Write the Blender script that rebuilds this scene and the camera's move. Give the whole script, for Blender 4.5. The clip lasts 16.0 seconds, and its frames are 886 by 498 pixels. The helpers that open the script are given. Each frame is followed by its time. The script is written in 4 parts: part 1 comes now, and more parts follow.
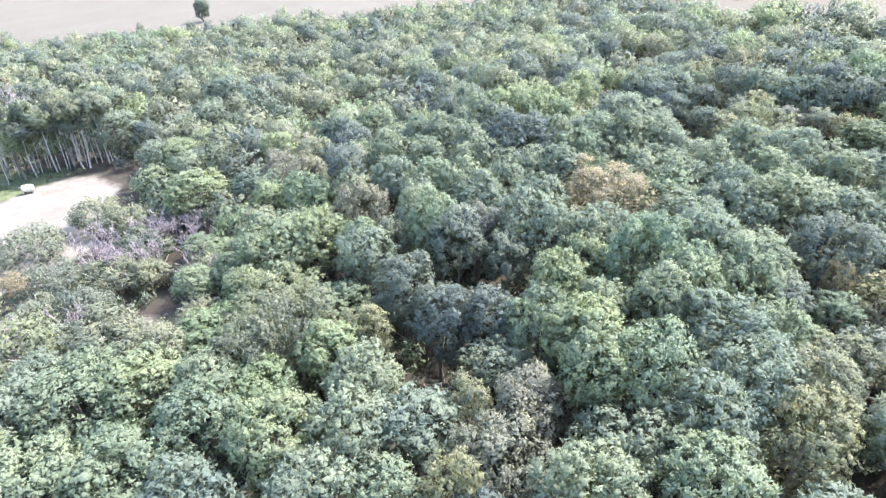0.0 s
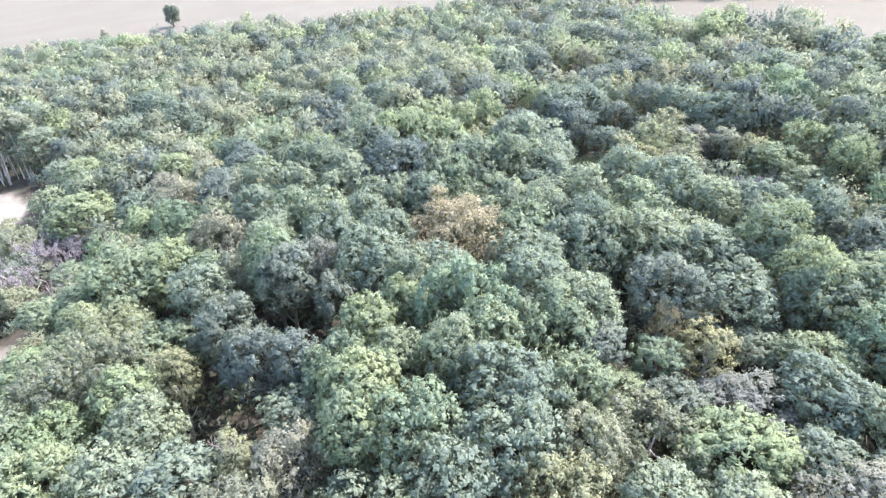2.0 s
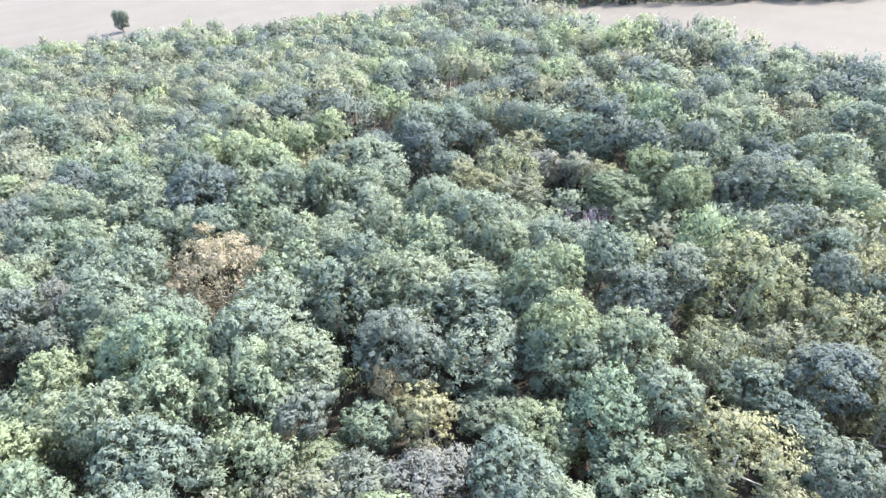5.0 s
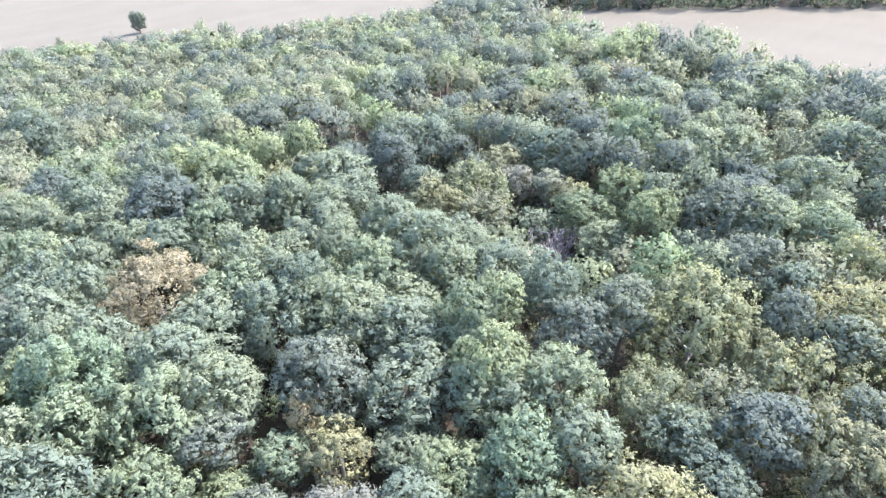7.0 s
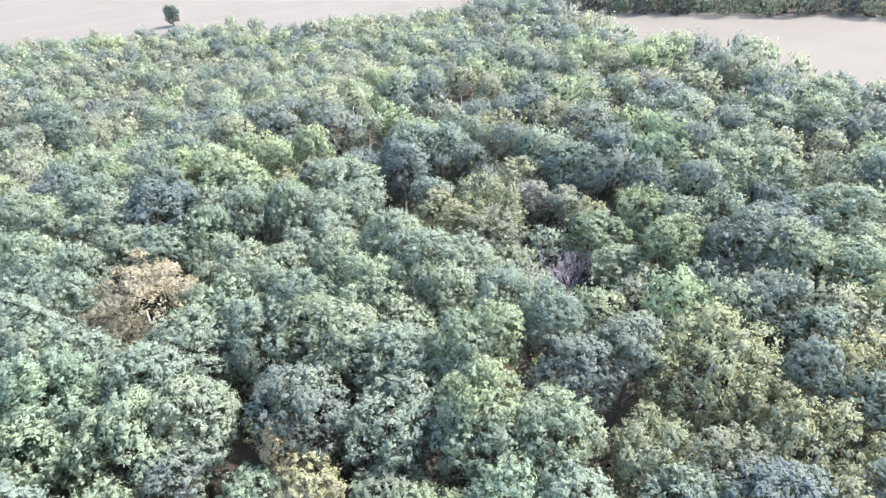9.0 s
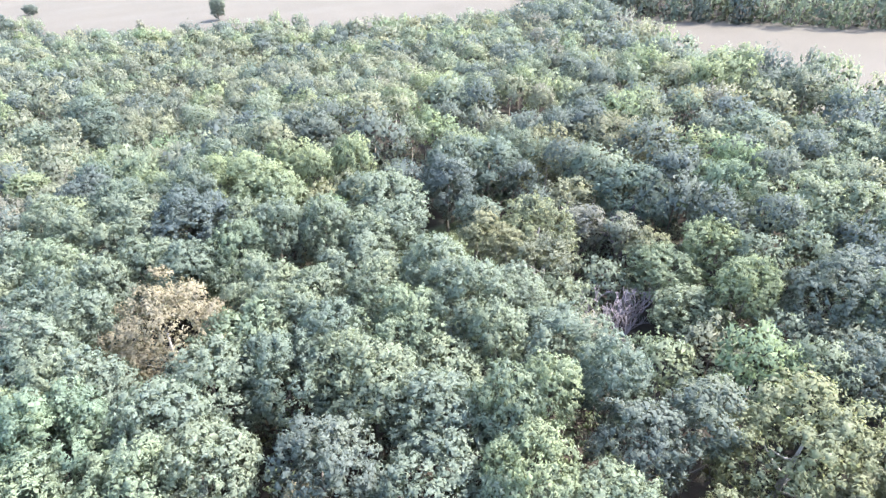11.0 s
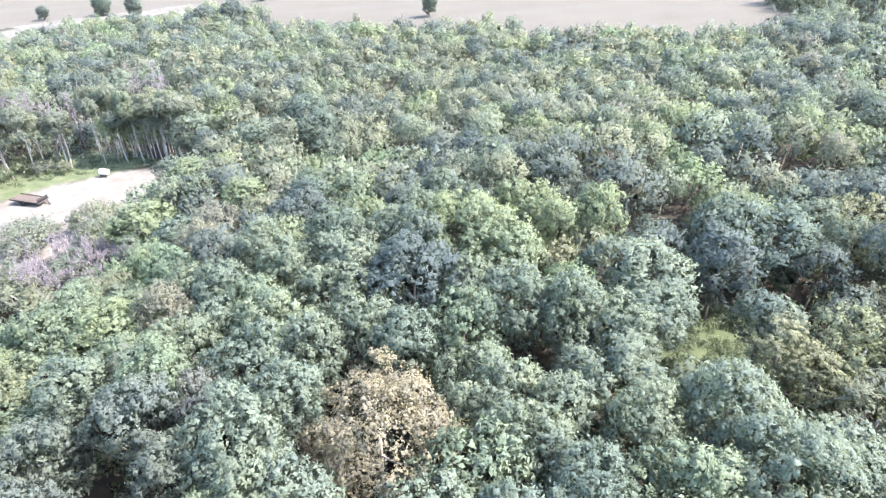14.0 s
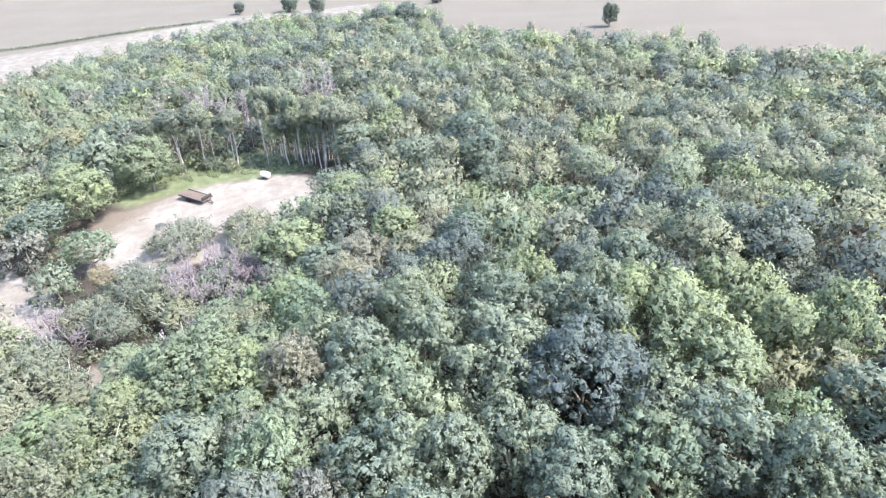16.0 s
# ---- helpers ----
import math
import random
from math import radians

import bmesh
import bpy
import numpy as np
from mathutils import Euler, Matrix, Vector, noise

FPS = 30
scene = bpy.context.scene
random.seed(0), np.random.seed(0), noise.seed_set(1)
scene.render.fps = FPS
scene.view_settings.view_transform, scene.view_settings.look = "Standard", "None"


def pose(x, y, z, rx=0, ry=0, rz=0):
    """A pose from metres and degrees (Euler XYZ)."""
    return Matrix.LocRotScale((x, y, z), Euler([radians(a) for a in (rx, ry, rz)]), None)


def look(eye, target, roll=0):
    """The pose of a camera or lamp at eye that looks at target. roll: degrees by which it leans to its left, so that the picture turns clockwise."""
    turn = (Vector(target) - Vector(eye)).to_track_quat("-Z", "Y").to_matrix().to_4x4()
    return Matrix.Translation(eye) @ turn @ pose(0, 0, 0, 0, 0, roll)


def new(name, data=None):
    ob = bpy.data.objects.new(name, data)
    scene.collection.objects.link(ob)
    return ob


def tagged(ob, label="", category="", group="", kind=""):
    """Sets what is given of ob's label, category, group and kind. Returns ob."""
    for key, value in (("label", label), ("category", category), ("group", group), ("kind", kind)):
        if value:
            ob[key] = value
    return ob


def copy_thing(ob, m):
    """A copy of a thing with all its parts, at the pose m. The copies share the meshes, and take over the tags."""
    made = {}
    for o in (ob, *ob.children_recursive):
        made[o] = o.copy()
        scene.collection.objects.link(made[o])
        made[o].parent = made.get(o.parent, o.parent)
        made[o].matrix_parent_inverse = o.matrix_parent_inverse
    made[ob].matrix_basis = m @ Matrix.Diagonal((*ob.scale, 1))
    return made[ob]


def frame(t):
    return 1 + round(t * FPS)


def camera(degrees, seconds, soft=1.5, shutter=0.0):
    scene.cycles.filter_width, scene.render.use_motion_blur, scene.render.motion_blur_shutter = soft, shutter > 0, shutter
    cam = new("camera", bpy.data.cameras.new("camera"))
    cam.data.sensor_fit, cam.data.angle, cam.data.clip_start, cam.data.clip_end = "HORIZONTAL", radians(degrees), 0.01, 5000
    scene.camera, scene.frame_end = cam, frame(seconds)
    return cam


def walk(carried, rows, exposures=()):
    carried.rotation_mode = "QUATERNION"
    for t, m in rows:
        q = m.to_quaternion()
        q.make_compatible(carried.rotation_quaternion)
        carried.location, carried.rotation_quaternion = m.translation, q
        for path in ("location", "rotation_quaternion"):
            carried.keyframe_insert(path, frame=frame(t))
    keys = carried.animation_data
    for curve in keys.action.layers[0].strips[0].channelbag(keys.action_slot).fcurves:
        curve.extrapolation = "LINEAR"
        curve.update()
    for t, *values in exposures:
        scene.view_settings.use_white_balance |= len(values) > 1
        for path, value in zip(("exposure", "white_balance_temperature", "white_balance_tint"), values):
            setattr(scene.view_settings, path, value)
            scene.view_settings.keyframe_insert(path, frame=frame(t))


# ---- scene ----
cam = camera(72.6, 16.0, soft=1.3)
PATH = [
    (0, (-2.865, -2.174, 36.422), (-2.907, -0.464, 35.386), 0.77),
    (0.5, (0.937, -1.507, 37.184), (0.876, 0.201, 36.146), 0.57),
    (1, (4.907, -0.524, 37.891), (4.829, 1.181, 36.848), 0.38),
    (1.5, (8.878, 0.459, 38.531), (8.794, 2.161, 37.483), 0.19),
    (2, (12.904, 1.444, 39.186), (12.811, 3.142, 38.133), -0.00),
    (2.5, (16.847, 2.620, 39.635), (16.745, 4.315, 38.577), -0.29),
    (3, (20.859, 3.777, 40.055), (20.744, 5.468, 38.994), -0.49),
    (3.5, (24.697, 4.997, 40.259), (24.573, 6.686, 39.196), -0.58),
    (4, (28.453, 6.188, 40.323), (28.319, 7.878, 39.262), -0.69),
    (4.5, (31.924, 7.387, 40.359), (31.785, 9.078, 39.299), -0.49),
    (5, (35.152, 8.532, 40.443), (35.008, 10.223, 39.385), -0.39),
    (5.2, (36.144, 8.877, 40.499), (36.001, 10.569, 39.442), -0.30),
    (7.3, (42.832, 12.339, 41.457), (42.581, 14.016, 40.397), -0.52),
    (7.5, (43.154, 12.712, 41.498), (42.895, 14.387, 40.438), -0.42),
    (8, (43.823, 13.707, 41.540), (43.537, 15.378, 40.478), -0.42),
    (8.5, (44.312, 14.775, 41.577), (43.996, 16.439, 40.512), -0.53),
    (8.7, (44.289, 15.224, 41.586), (43.966, 16.885, 40.520), -0.33),
    (10.8, (42.161, 20.604, 41.203), (41.748, 22.242, 40.132), 0.93),
    (11, (41.653, 21.149, 41.205), (41.221, 22.782, 40.134), 0.92),
    (11.5, (39.919, 22.524, 41.199), (39.430, 24.139, 40.125), 0.78),
    (12, (37.819, 23.989, 41.141), (37.264, 25.579, 40.063), 0.53),
    (12.5, (35.361, 25.754, 40.898), (34.738, 27.317, 39.817), 0.37),
    (13, (32.958, 27.572, 40.666), (32.250, 29.096, 39.582), 0.08),
    (13.5, (30.551, 29.372, 40.493), (29.756, 30.851, 39.406), 0.26),
    (14, (28.234, 31.165, 40.355), (27.347, 32.591, 39.270), 0.42),
    (14.5, (26.108, 32.901, 40.311), (25.123, 34.262, 39.226), 0.24),
    (15, (23.864, 34.815, 40.080), (22.783, 36.101, 38.996), -0.27),
    (15.5, (21.485, 36.598, 39.933), (20.322, 37.812, 38.850), -0.57),
    (16, (19.315, 38.424, 39.763), (18.076, 39.563, 38.682), -0.78),
]
walk(cam, [(t, look(eye, target, roll)) for t, eye, target, roll in PATH], [(0.0, 2.99), (8.0, 2.97), (12.0, 3.03), (14.5, 2.95), (16.0, 2.80)])

# ---- light ----
SUN_ELEVATION, SUN_AZIMUTH = 52.0, 57.0
SUN_WAY = Vector((math.cos(radians(SUN_ELEVATION)) * math.sin(radians(SUN_AZIMUTH)),
                  math.cos(radians(SUN_ELEVATION)) * math.cos(radians(SUN_AZIMUTH)),
                  math.sin(radians(SUN_ELEVATION))))
world = bpy.data.worlds.new("sky")
scene.world = world
world.use_nodes = True
sky = world.node_tree.nodes.new("ShaderNodeTexSky")
sky.sky_type, sky.sun_disc = "NISHITA", False
sky.sun_elevation, sky.sun_rotation = radians(SUN_ELEVATION), radians(SUN_AZIMUTH)
sky.air_density, sky.dust_density = 1.0, 2.0
background = world.node_tree.nodes["Background"]
world.node_tree.links.new(sky.outputs["Color"], background.inputs["Color"])
background.inputs["Strength"].default_value = 0.142
sun = new("sun", bpy.data.lights.new("sun", "SUN"))
sun.data.energy, sun.data.angle, sun.data.color = 2.12, radians(0.6), (1.0, 0.96, 0.91)
sun.matrix_world = look(SUN_WAY * 200, (0, 0, 0))


# ---- materials ----
def shader(name):
    m = bpy.data.materials.new(name)
    m.use_nodes = True
    n, l = m.node_tree.nodes, m.node_tree.links
    return m, n, l, n["Principled BSDF"]


def link_random(n, l, source):
    """A number that differs from thing to thing."""
    if source == "tree":
        a = n.new("ShaderNodeAttribute")
        a.attribute_name = "tint"
        return a.outputs["Fac"]
    return n.new("ShaderNodeObjectInfo").outputs["Random"]


def ramp(n, l, fac, stops):
    r = n.new("ShaderNodeValToRGB")
    r.color_ramp.elements[0].position, r.color_ramp.elements[0].color = stops[0][0], (*stops[0][1], 1)
    r.color_ramp.elements[1].position, r.color_ramp.elements[1].color = stops[-1][0], (*stops[-1][1], 1)
    for p, c in stops[1:-1]:
        r.color_ramp.elements.new(p).color = (*c, 1)
    l.new(fac, r.inputs["Fac"])
    return r.outputs["Color"]


def mix(n, l, fac, a, b, kind="MIX"):
    m = n.new("ShaderNodeMix")
    m.data_type, m.blend_type = "RGBA", kind
    for socket, value in ((m.inputs[0], fac), (m.inputs[6], a), (m.inputs[7], b)):
        if isinstance(value, (int, float)):
            socket.default_value = value
        elif isinstance(value, tuple):
            socket.default_value = (*value, 1)
        else:
            l.new(value, socket)
    return m.outputs[2]


def noise_tex(n, l, scale, detail=4.0, vector=None, rough=0.55):
    t = n.new("ShaderNodeTexNoise")
    t.inputs["Scale"].default_value, t.inputs["Detail"].default_value, t.inputs["Roughness"].default_value = scale, detail, rough
    if vector is not None:
        l.new(vector, t.inputs["Vector"])
    return t.outputs["Fac"]


def position(n):
    return n.new("ShaderNodeNewGeometry").outputs["Position"]


def leaves(name, dark, mid, light, source="thing", gloss=0.75):
    """Leaf material: hue from tree to tree, leaf to leaf and branch to branch, and some light let through."""
    m, n, l, b = shader(name)
    geo = n.new("ShaderNodeNewGeometry")
    leaf = ramp(n, l, geo.outputs["Random Per Island"], [(0.0, tuple(0.45 * a + 0.55 * b for a, b in zip(dark, mid))), (0.5, mid), (1.0, tuple(0.45 * a + 0.55 * b for a, b in zip(light, mid)))])
    grain = noise_tex(n, l, 11.0, 3.0, geo.outputs["Position"], 0.6)
    leaf = mix(n, l, 1.0, leaf, ramp(n, l, grain, [(0.34, (0.84, 0.85, 0.85)), (0.66, (1.16, 1.15, 1.14))]), "MULTIPLY")
    bump = n.new("ShaderNodeBump")
    bump.inputs["Strength"].default_value, bump.inputs["Distance"].default_value = 0.2, 0.03
    l.new(grain, bump.inputs["Height"]), l.new(bump.outputs[0], b.inputs["Normal"])
    patch = noise_tex(n, l, 0.45, 2.0, geo.outputs["Position"])
    patchy = ramp(n, l, patch, [(0.3, (0.86, 0.88, 0.92)), (0.7, (1.12, 1.09, 1.0))])
    c = mix(n, l, 1.0, leaf, patchy, "MULTIPLY")
    tree = ramp(n, l, link_random(n, l, source), [(0.0, (0.80, 0.84, 0.90)), (0.3, (0.96, 0.97, 1.0)), (0.6, (1.05, 1.03, 0.98)), (0.8, (1.10, 1.08, 0.99)), (1.0, (0.94, 1.03, 0.96))])
    c = mix(n, l, 1.0, c, tree, "MULTIPLY")
    l.new(c, b.inputs["Base Color"])
    b.inputs["Roughness"].default_value = gloss
    b.inputs["Specular IOR Level"].default_value = 0.2
    t = n.new("ShaderNodeBsdfTranslucent")
    l.new(mix(n, l, 1.0, c, (1.1, 1.14, 0.9), "MULTIPLY"), t.inputs["Color"])
    s = n.new("ShaderNodeMixShader")
    s.inputs[0].default_value = 0.45
    l.new(b.outputs[0], s.inputs[1]), l.new(t.outputs[0], s.inputs[2])
    l.new(s.outputs[0], n["Material Output"].inputs["Surface"])
    return m


LEAF_COLOURS = {
    "oak": ((0.144, 0.174, 0.137), (0.183, 0.217, 0.173), (0.223, 0.257, 0.208)),
    "light": ((0.153, 0.185, 0.129), (0.193, 0.232, 0.162), (0.234, 0.270, 0.198)),
    "blue": ((0.103, 0.124, 0.116), (0.136, 0.161, 0.151), (0.174, 0.199, 0.188)),
    "birch": ((0.158, 0.167, 0.119), (0.200, 0.210, 0.154), (0.240, 0.246, 0.187)),
    "yellow": ((0.178, 0.180, 0.124), (0.223, 0.224, 0.158), (0.263, 0.262, 0.192)),
    "rusty": ((0.245, 0.206, 0.140), (0.312, 0.266, 0.188), (0.375, 0.328, 0.245)),
    "grey": ((0.160, 0.163, 0.142), (0.198, 0.200, 0.177), (0.240, 0.241, 0.218)),
    "young": ((0.148, 0.165, 0.131), (0.188, 0.206, 0.167), (0.223, 0.239, 0.200)),
}
LEAF = {k: leaves("leaves_" + k, *v) for k, v in LEAF_COLOURS.items()}
LEAF_FAR = {k: leaves("woods_" + k, *v, source="tree") for k, v in LEAF_COLOURS.items()}


def bark(name, dark, light, scale=9.0):
    m, n, l, b = shader(name)
    p = position(n)
    grain = noise_tex(n, l, scale, 6.0, p, 0.65)
    l.new(ramp(n, l, grain, [(0.32, dark), (0.68, light)]), b.inputs["Base Color"])
    b.inputs["Roughness"].default_value = 0.9
    bump = n.new("ShaderNodeBump")
    bump.inputs["Strength"].default_value = 0.6
    l.new(grain, bump.inputs["Height"])
    l.new(bump.outputs[0], b.inputs["Normal"])
    return m


BARK = bark("oak_bark", (0.06, 0.05, 0.04), (0.2, 0.17, 0.14))
PALE_BARK = bark("pale_bark", (0.18, 0.16, 0.145), (0.43, 0.40, 0.365))
SILVER_BARK = bark("silver_bark", (0.22, 0.20, 0.185), (0.50, 0.47, 0.44))
DEAD_WOOD = bark("dead_wood", (0.125, 0.106, 0.118), (0.250, 0.220, 0.240))


def plain(name, low, high, scale, rough=0.7, metal=0.0, bump_by=0.3):
    m, n, l, b = shader(name)
    p = n.new("ShaderNodeTexCoord").outputs["Object"]
    a, c = noise_tex(n, l, scale, 5.0, p), noise_tex(n, l, scale * 7, 3.0, p)
    both = n.new("ShaderNodeMath")
    both.operation = "MULTIPLY_ADD"
    l.new(a, both.inputs[0])
    both.inputs[1].default_value = 0.65
    q = n.new("ShaderNodeMath")
    q.operation = "MULTIPLY"
    l.new(c, q.inputs[0])
    q.inputs[1].default_value = 0.35
    l.new(q.outputs[0], both.inputs[2])
    l.new(ramp(n, l, both.outputs[0], [(0.35, low), (0.65, high)]), b.inputs["Base Color"])
    b.inputs["Roughness"].default_value, b.inputs["Metallic"].default_value = rough, metal
    bump = n.new("ShaderNodeBump")
    bump.inputs["Strength"].default_value = bump_by
    l.new(c, bump.inputs["Height"])
    l.new(bump.outputs[0], b.inputs["Normal"])
    return m


def ground_material():
    """Stubble, leaf litter under the trees, pale sand and rough grass, as the sheet's own marks give them."""
    m, n, l, b = shader("ground_cover")
    p = position(n)
    fine, broad, spots = noise_tex(n, l, 5.0, 6.0, p, 0.7), noise_tex(n, l, 0.05, 4.0, p), noise_tex(n, l, 0.6, 5.0, p, 0.65)
    w = n.new("ShaderNodeTexWave")
    w.wave_type, w.bands_direction = "BANDS", "X"
    w.inputs["Scale"].default_value, w.inputs["Distortion"].default_value, w.inputs["Detail"].default_value = 0.09, 1.5, 2.0
    turn = n.new("ShaderNodeMapping")
    turn.inputs["Rotation"].default_value = (0, 0, radians(32))
    l.new(p, turn.inputs["Vector"]), l.new(turn.outputs[0], w.inputs["Vector"])
    stubble = ramp(n, l, broad, [(0.3, (0.090, 0.079, 0.066)), (0.7, (0.105, 0.093, 0.079))])
    stubble = mix(n, l, 0.07, stubble, ramp(n, l, w.outputs["Fac"], [(0.2, (0.067, 0.058, 0.046)), (0.8, (0.094, 0.083, 0.068))]))
    stubble = mix(n, l, 0.25, stubble, ramp(n, l, fine, [(0.3, (0.063, 0.055, 0.044)), (0.7, (0.098, 0.086, 0.070))]))
    litter = ramp(n, l, spots, [(0.3, (0.026, 0.022, 0.018)), (0.5, (0.046, 0.037, 0.031)), (0.62, (0.042, 0.044, 0.032)), (0.75, (0.066, 0.052, 0.045))])
    sand = ramp(n, l, spots, [(0.3, (0.100, 0.091, 0.080)), (0.5, (0.160, 0.148, 0.135)), (0.72, (0.235, 0.222, 0.206))])
    sand = mix(n, l, 0.3, sand, ramp(n, l, fine, [(0.3, (0.12, 0.102, 0.088)), (0.7, (0.29, 0.27, 0.25))]))
    sand = mix(n, l, ramp(n, l, noise_tex(n, l, 0.11, 3.0, p), [(0.42, (0, 0, 0)), (0.64, (0.6, 0.6, 0.6))]), sand, ramp(n, l, fine, [(0.3, (0.095, 0.078, 0.064)), (0.7, (0.155, 0.132, 0.112))]))
    grass = ramp(n, l, spots, [(0.3, (0.066, 0.080, 0.042)), (0.55, (0.096, 0.112, 0.062)), (0.75, (0.142, 0.147, 0.098))])
    wobble = noise_tex(n, l, 0.35, 5.0, p, 0.7)

    def where(name, low=0.35, high=0.65):
        a = n.new("ShaderNodeAttribute")
        a.attribute_name = name
        s = n.new("ShaderNodeMath")
        s.operation = "ADD"
        l.new(a.outputs["Fac"], s.inputs[0])
        o = n.new("ShaderNodeMath")
        o.operation = "MULTIPLY_ADD"
        l.new(wobble, o.inputs[0])
        o.inputs[1].default_value, o.inputs[2].default_value = 0.9, -0.45
        l.new(o.outputs[0], s.inputs[1])
        r = n.new("ShaderNodeMapRange")
        r.inputs[1].default_value, r.inputs[2].default_value = low, high
        l.new(s.outputs[0], r.inputs[0])
        return r.outputs[0]

    c = mix(n, l, where("grass"), stubble, grass)
    c = mix(n, l, where("forest"), c, litter)
    dirt = ramp(n, l, fine, [(0.3, (0.078, 0.064, 0.052)), (0.7, (0.128, 0.109, 0.092))])
    c = mix(n, l, where("sand"), c, mix(n, l, where("dirt", 0.3, 0.9), sand, dirt))
    l.new(c, b.inputs["Base Color"])
    b.inputs["Roughness"].default_value = 0.95
    b.inputs["Specular IOR Level"].default_value = 0.2
    bump = n.new("ShaderNodeBump")
    bump.inputs["Strength"].default_value, bump.inputs["Distance"].default_value = 0.5, 0.1
    l.new(fine, bump.inputs["Height"]), l.new(bump.outputs[0], b.inputs["Normal"])
    return m


# ---- the lie of the land ----
FOREST_EDGE = [(-190, 20), (-186, 62), (-188, 95), (-200, 112), (-188, 120), (-205, 140), (-198, 160), (-172, 168), (-166, 190),
               (-150, 190), (-140, 174), (-128, 164), (-116, 171), (-103, 180), (-82, 178), (-73, 186), (-57, 191), (-38, 184),
               (-23, 190), (0, 196), (16, 211), (28, 220), (39, 204), (46, 184), (51, 169), (55, 158), (59, 148), (65, 139), (72, 135), (79, 129),
               (84, 120), (95, 107), (118, 96), (130, 60), (125, 5), (0, -15), (-120, -10)]
FAR_WOODS_EDGE = [(4, 262), (20, 234), (56, 208), (106, 195), (165, 186), (200, 182), (200, 225), (110, 245), (60, 258), (20, 285)]
CLEARING = [(-59, 85), (-52, 79), (-50, 70), (-47, 62), (-50, 54), (-56, 47), (-66, 48), (-74, 51), (-78, 59), (-82, 67), (-81, 76), (-70, 84)]
LOWER_CLEARING = [(-75, 36), (-66, 41), (-58, 43), (-46, 43), (-46, 39), (-53, 34), (-75, 28)]
GLADE = [(20, 74), (23, 70), (28, 71), (31, 76), (34, 82), (32, 88), (26, 86), (21, 80)]
BARE_EDGE = [(57, 33), (68, 40), (72, 32), (60, 28)]
THICKET = [(-48, 57), (-43, 51), (-36, 53), (-32, 60), (-33, 65), (-41, 64)]
STAND = [(-82, 80), (-72, 84), (-60, 86), (-58, 89), (-70, 91), (-83, 86)]
RED_GAP = [(-38, 42), (-34.5, 41.5), (-31, 43), (-28.5, 45), (-31, 48), (-35, 48)]


SCRUB = [(-49, 36), (-38, 35), (-26, 38), (-26, 43), (-38, 46), (-49, 46)]
def inside(poly, x, y):
    """Signed distance in metres to the edge of a patch, more than nothing inside it; x and y are arrays."""
    x, y = np.asarray(x, float), np.asarray(y, float)
    near, within = np.full(x.shape, 1e9), np.zeros(x.shape, bool)
    for (ax, ay), (bx, by) in zip(poly, poly[1:] + poly[:1]):
        dx, dy = bx - ax, by - ay
        u = np.clip(((x - ax) * dx + (y - ay) * dy) / (dx * dx + dy * dy), 0, 1)
        near = np.minimum(near, np.hypot(x - ax - u * dx, y - ay - u * dy))
        if ay != by:
            within ^= ((ay > y) != (by > y)) & (x < ax + (y - ay) * dx / dy)
    return np.where(within, near, -near)


def land(x, y):
    """Height of the ground: a hillside that falls gently to the west, with small swells."""
    x, y = np.asarray(x, float), np.asarray(y, float)
    return (0.074 * 500 * np.tanh(x / 500) + 0.0065 * 900 * np.tanh(y / 900)
            + 0.25 * np.sin(x * 0.11 + 1.0) * np.sin(y * 0.09) + 0.1 * np.sin(x * 0.31) * np.cos(y * 0.27 + x * 0.1))


NEAR_HEIGHTS = [(11, 50, 10.9), (42, 48, 9.6), (8, 33, 11.5), (35, 39, 5.2), (15, 41, 12.4), (53, 53, 8.1), (-2, 61, 12.2), (-22, 61, 9.1),
    (30, 62, 10.5), (41, 48, 10.7), (53, 53, 10.6), (23, 45, 12.5), (31, 43, 7.2), (51, 45, 7.4), (-17, 33, 9.3), (-3, 33, 7.6),
    (22, 45, 8.7), (-10, 62, 11.7), (27, 36, 5.9), (-29, 44, 7.0), (-17, 45, 8.6), (-5, 56, 10.7), (-1, 46, 11.7), (-33, 52, 4.2),
    (-35, 47, 4.0), (-31, 57, 5.0), (-45, 58, 3.5), (-40, 50, 4.0), (-46, 52, 3.5), (-30, 25, 7.0), (-25, 36, 6.5), (-35, 36, 6.0)]
MIDDLE_HEIGHTS = [(19, 83, 10.1), (34, 75, 7.2), (47, 66, 4.3), (61, 68, 9.5), (12, 78, 8.7), (55, 81, 10.4), (36, 75, 5.6), (-50, 105, 8.6),
    (-39, 62, 6.9), (-31, 73, 7.8), (7, 75, 13.1), (-34, 106, 6.0), (8, 89, 12.0), (12, 80, 12.3), (44, 76, 6.0), (8, 73, 12.3),
    (47, 95, 9.4), (-23, 97, 7.7), (5, 93, 11.9), (13, 67, 11.0), (23, 95, 9.0), (23, 63, 8.9), (35, 70, 5.0), (-28, 62, 6.5),
    (-50, 64, 3.5)]
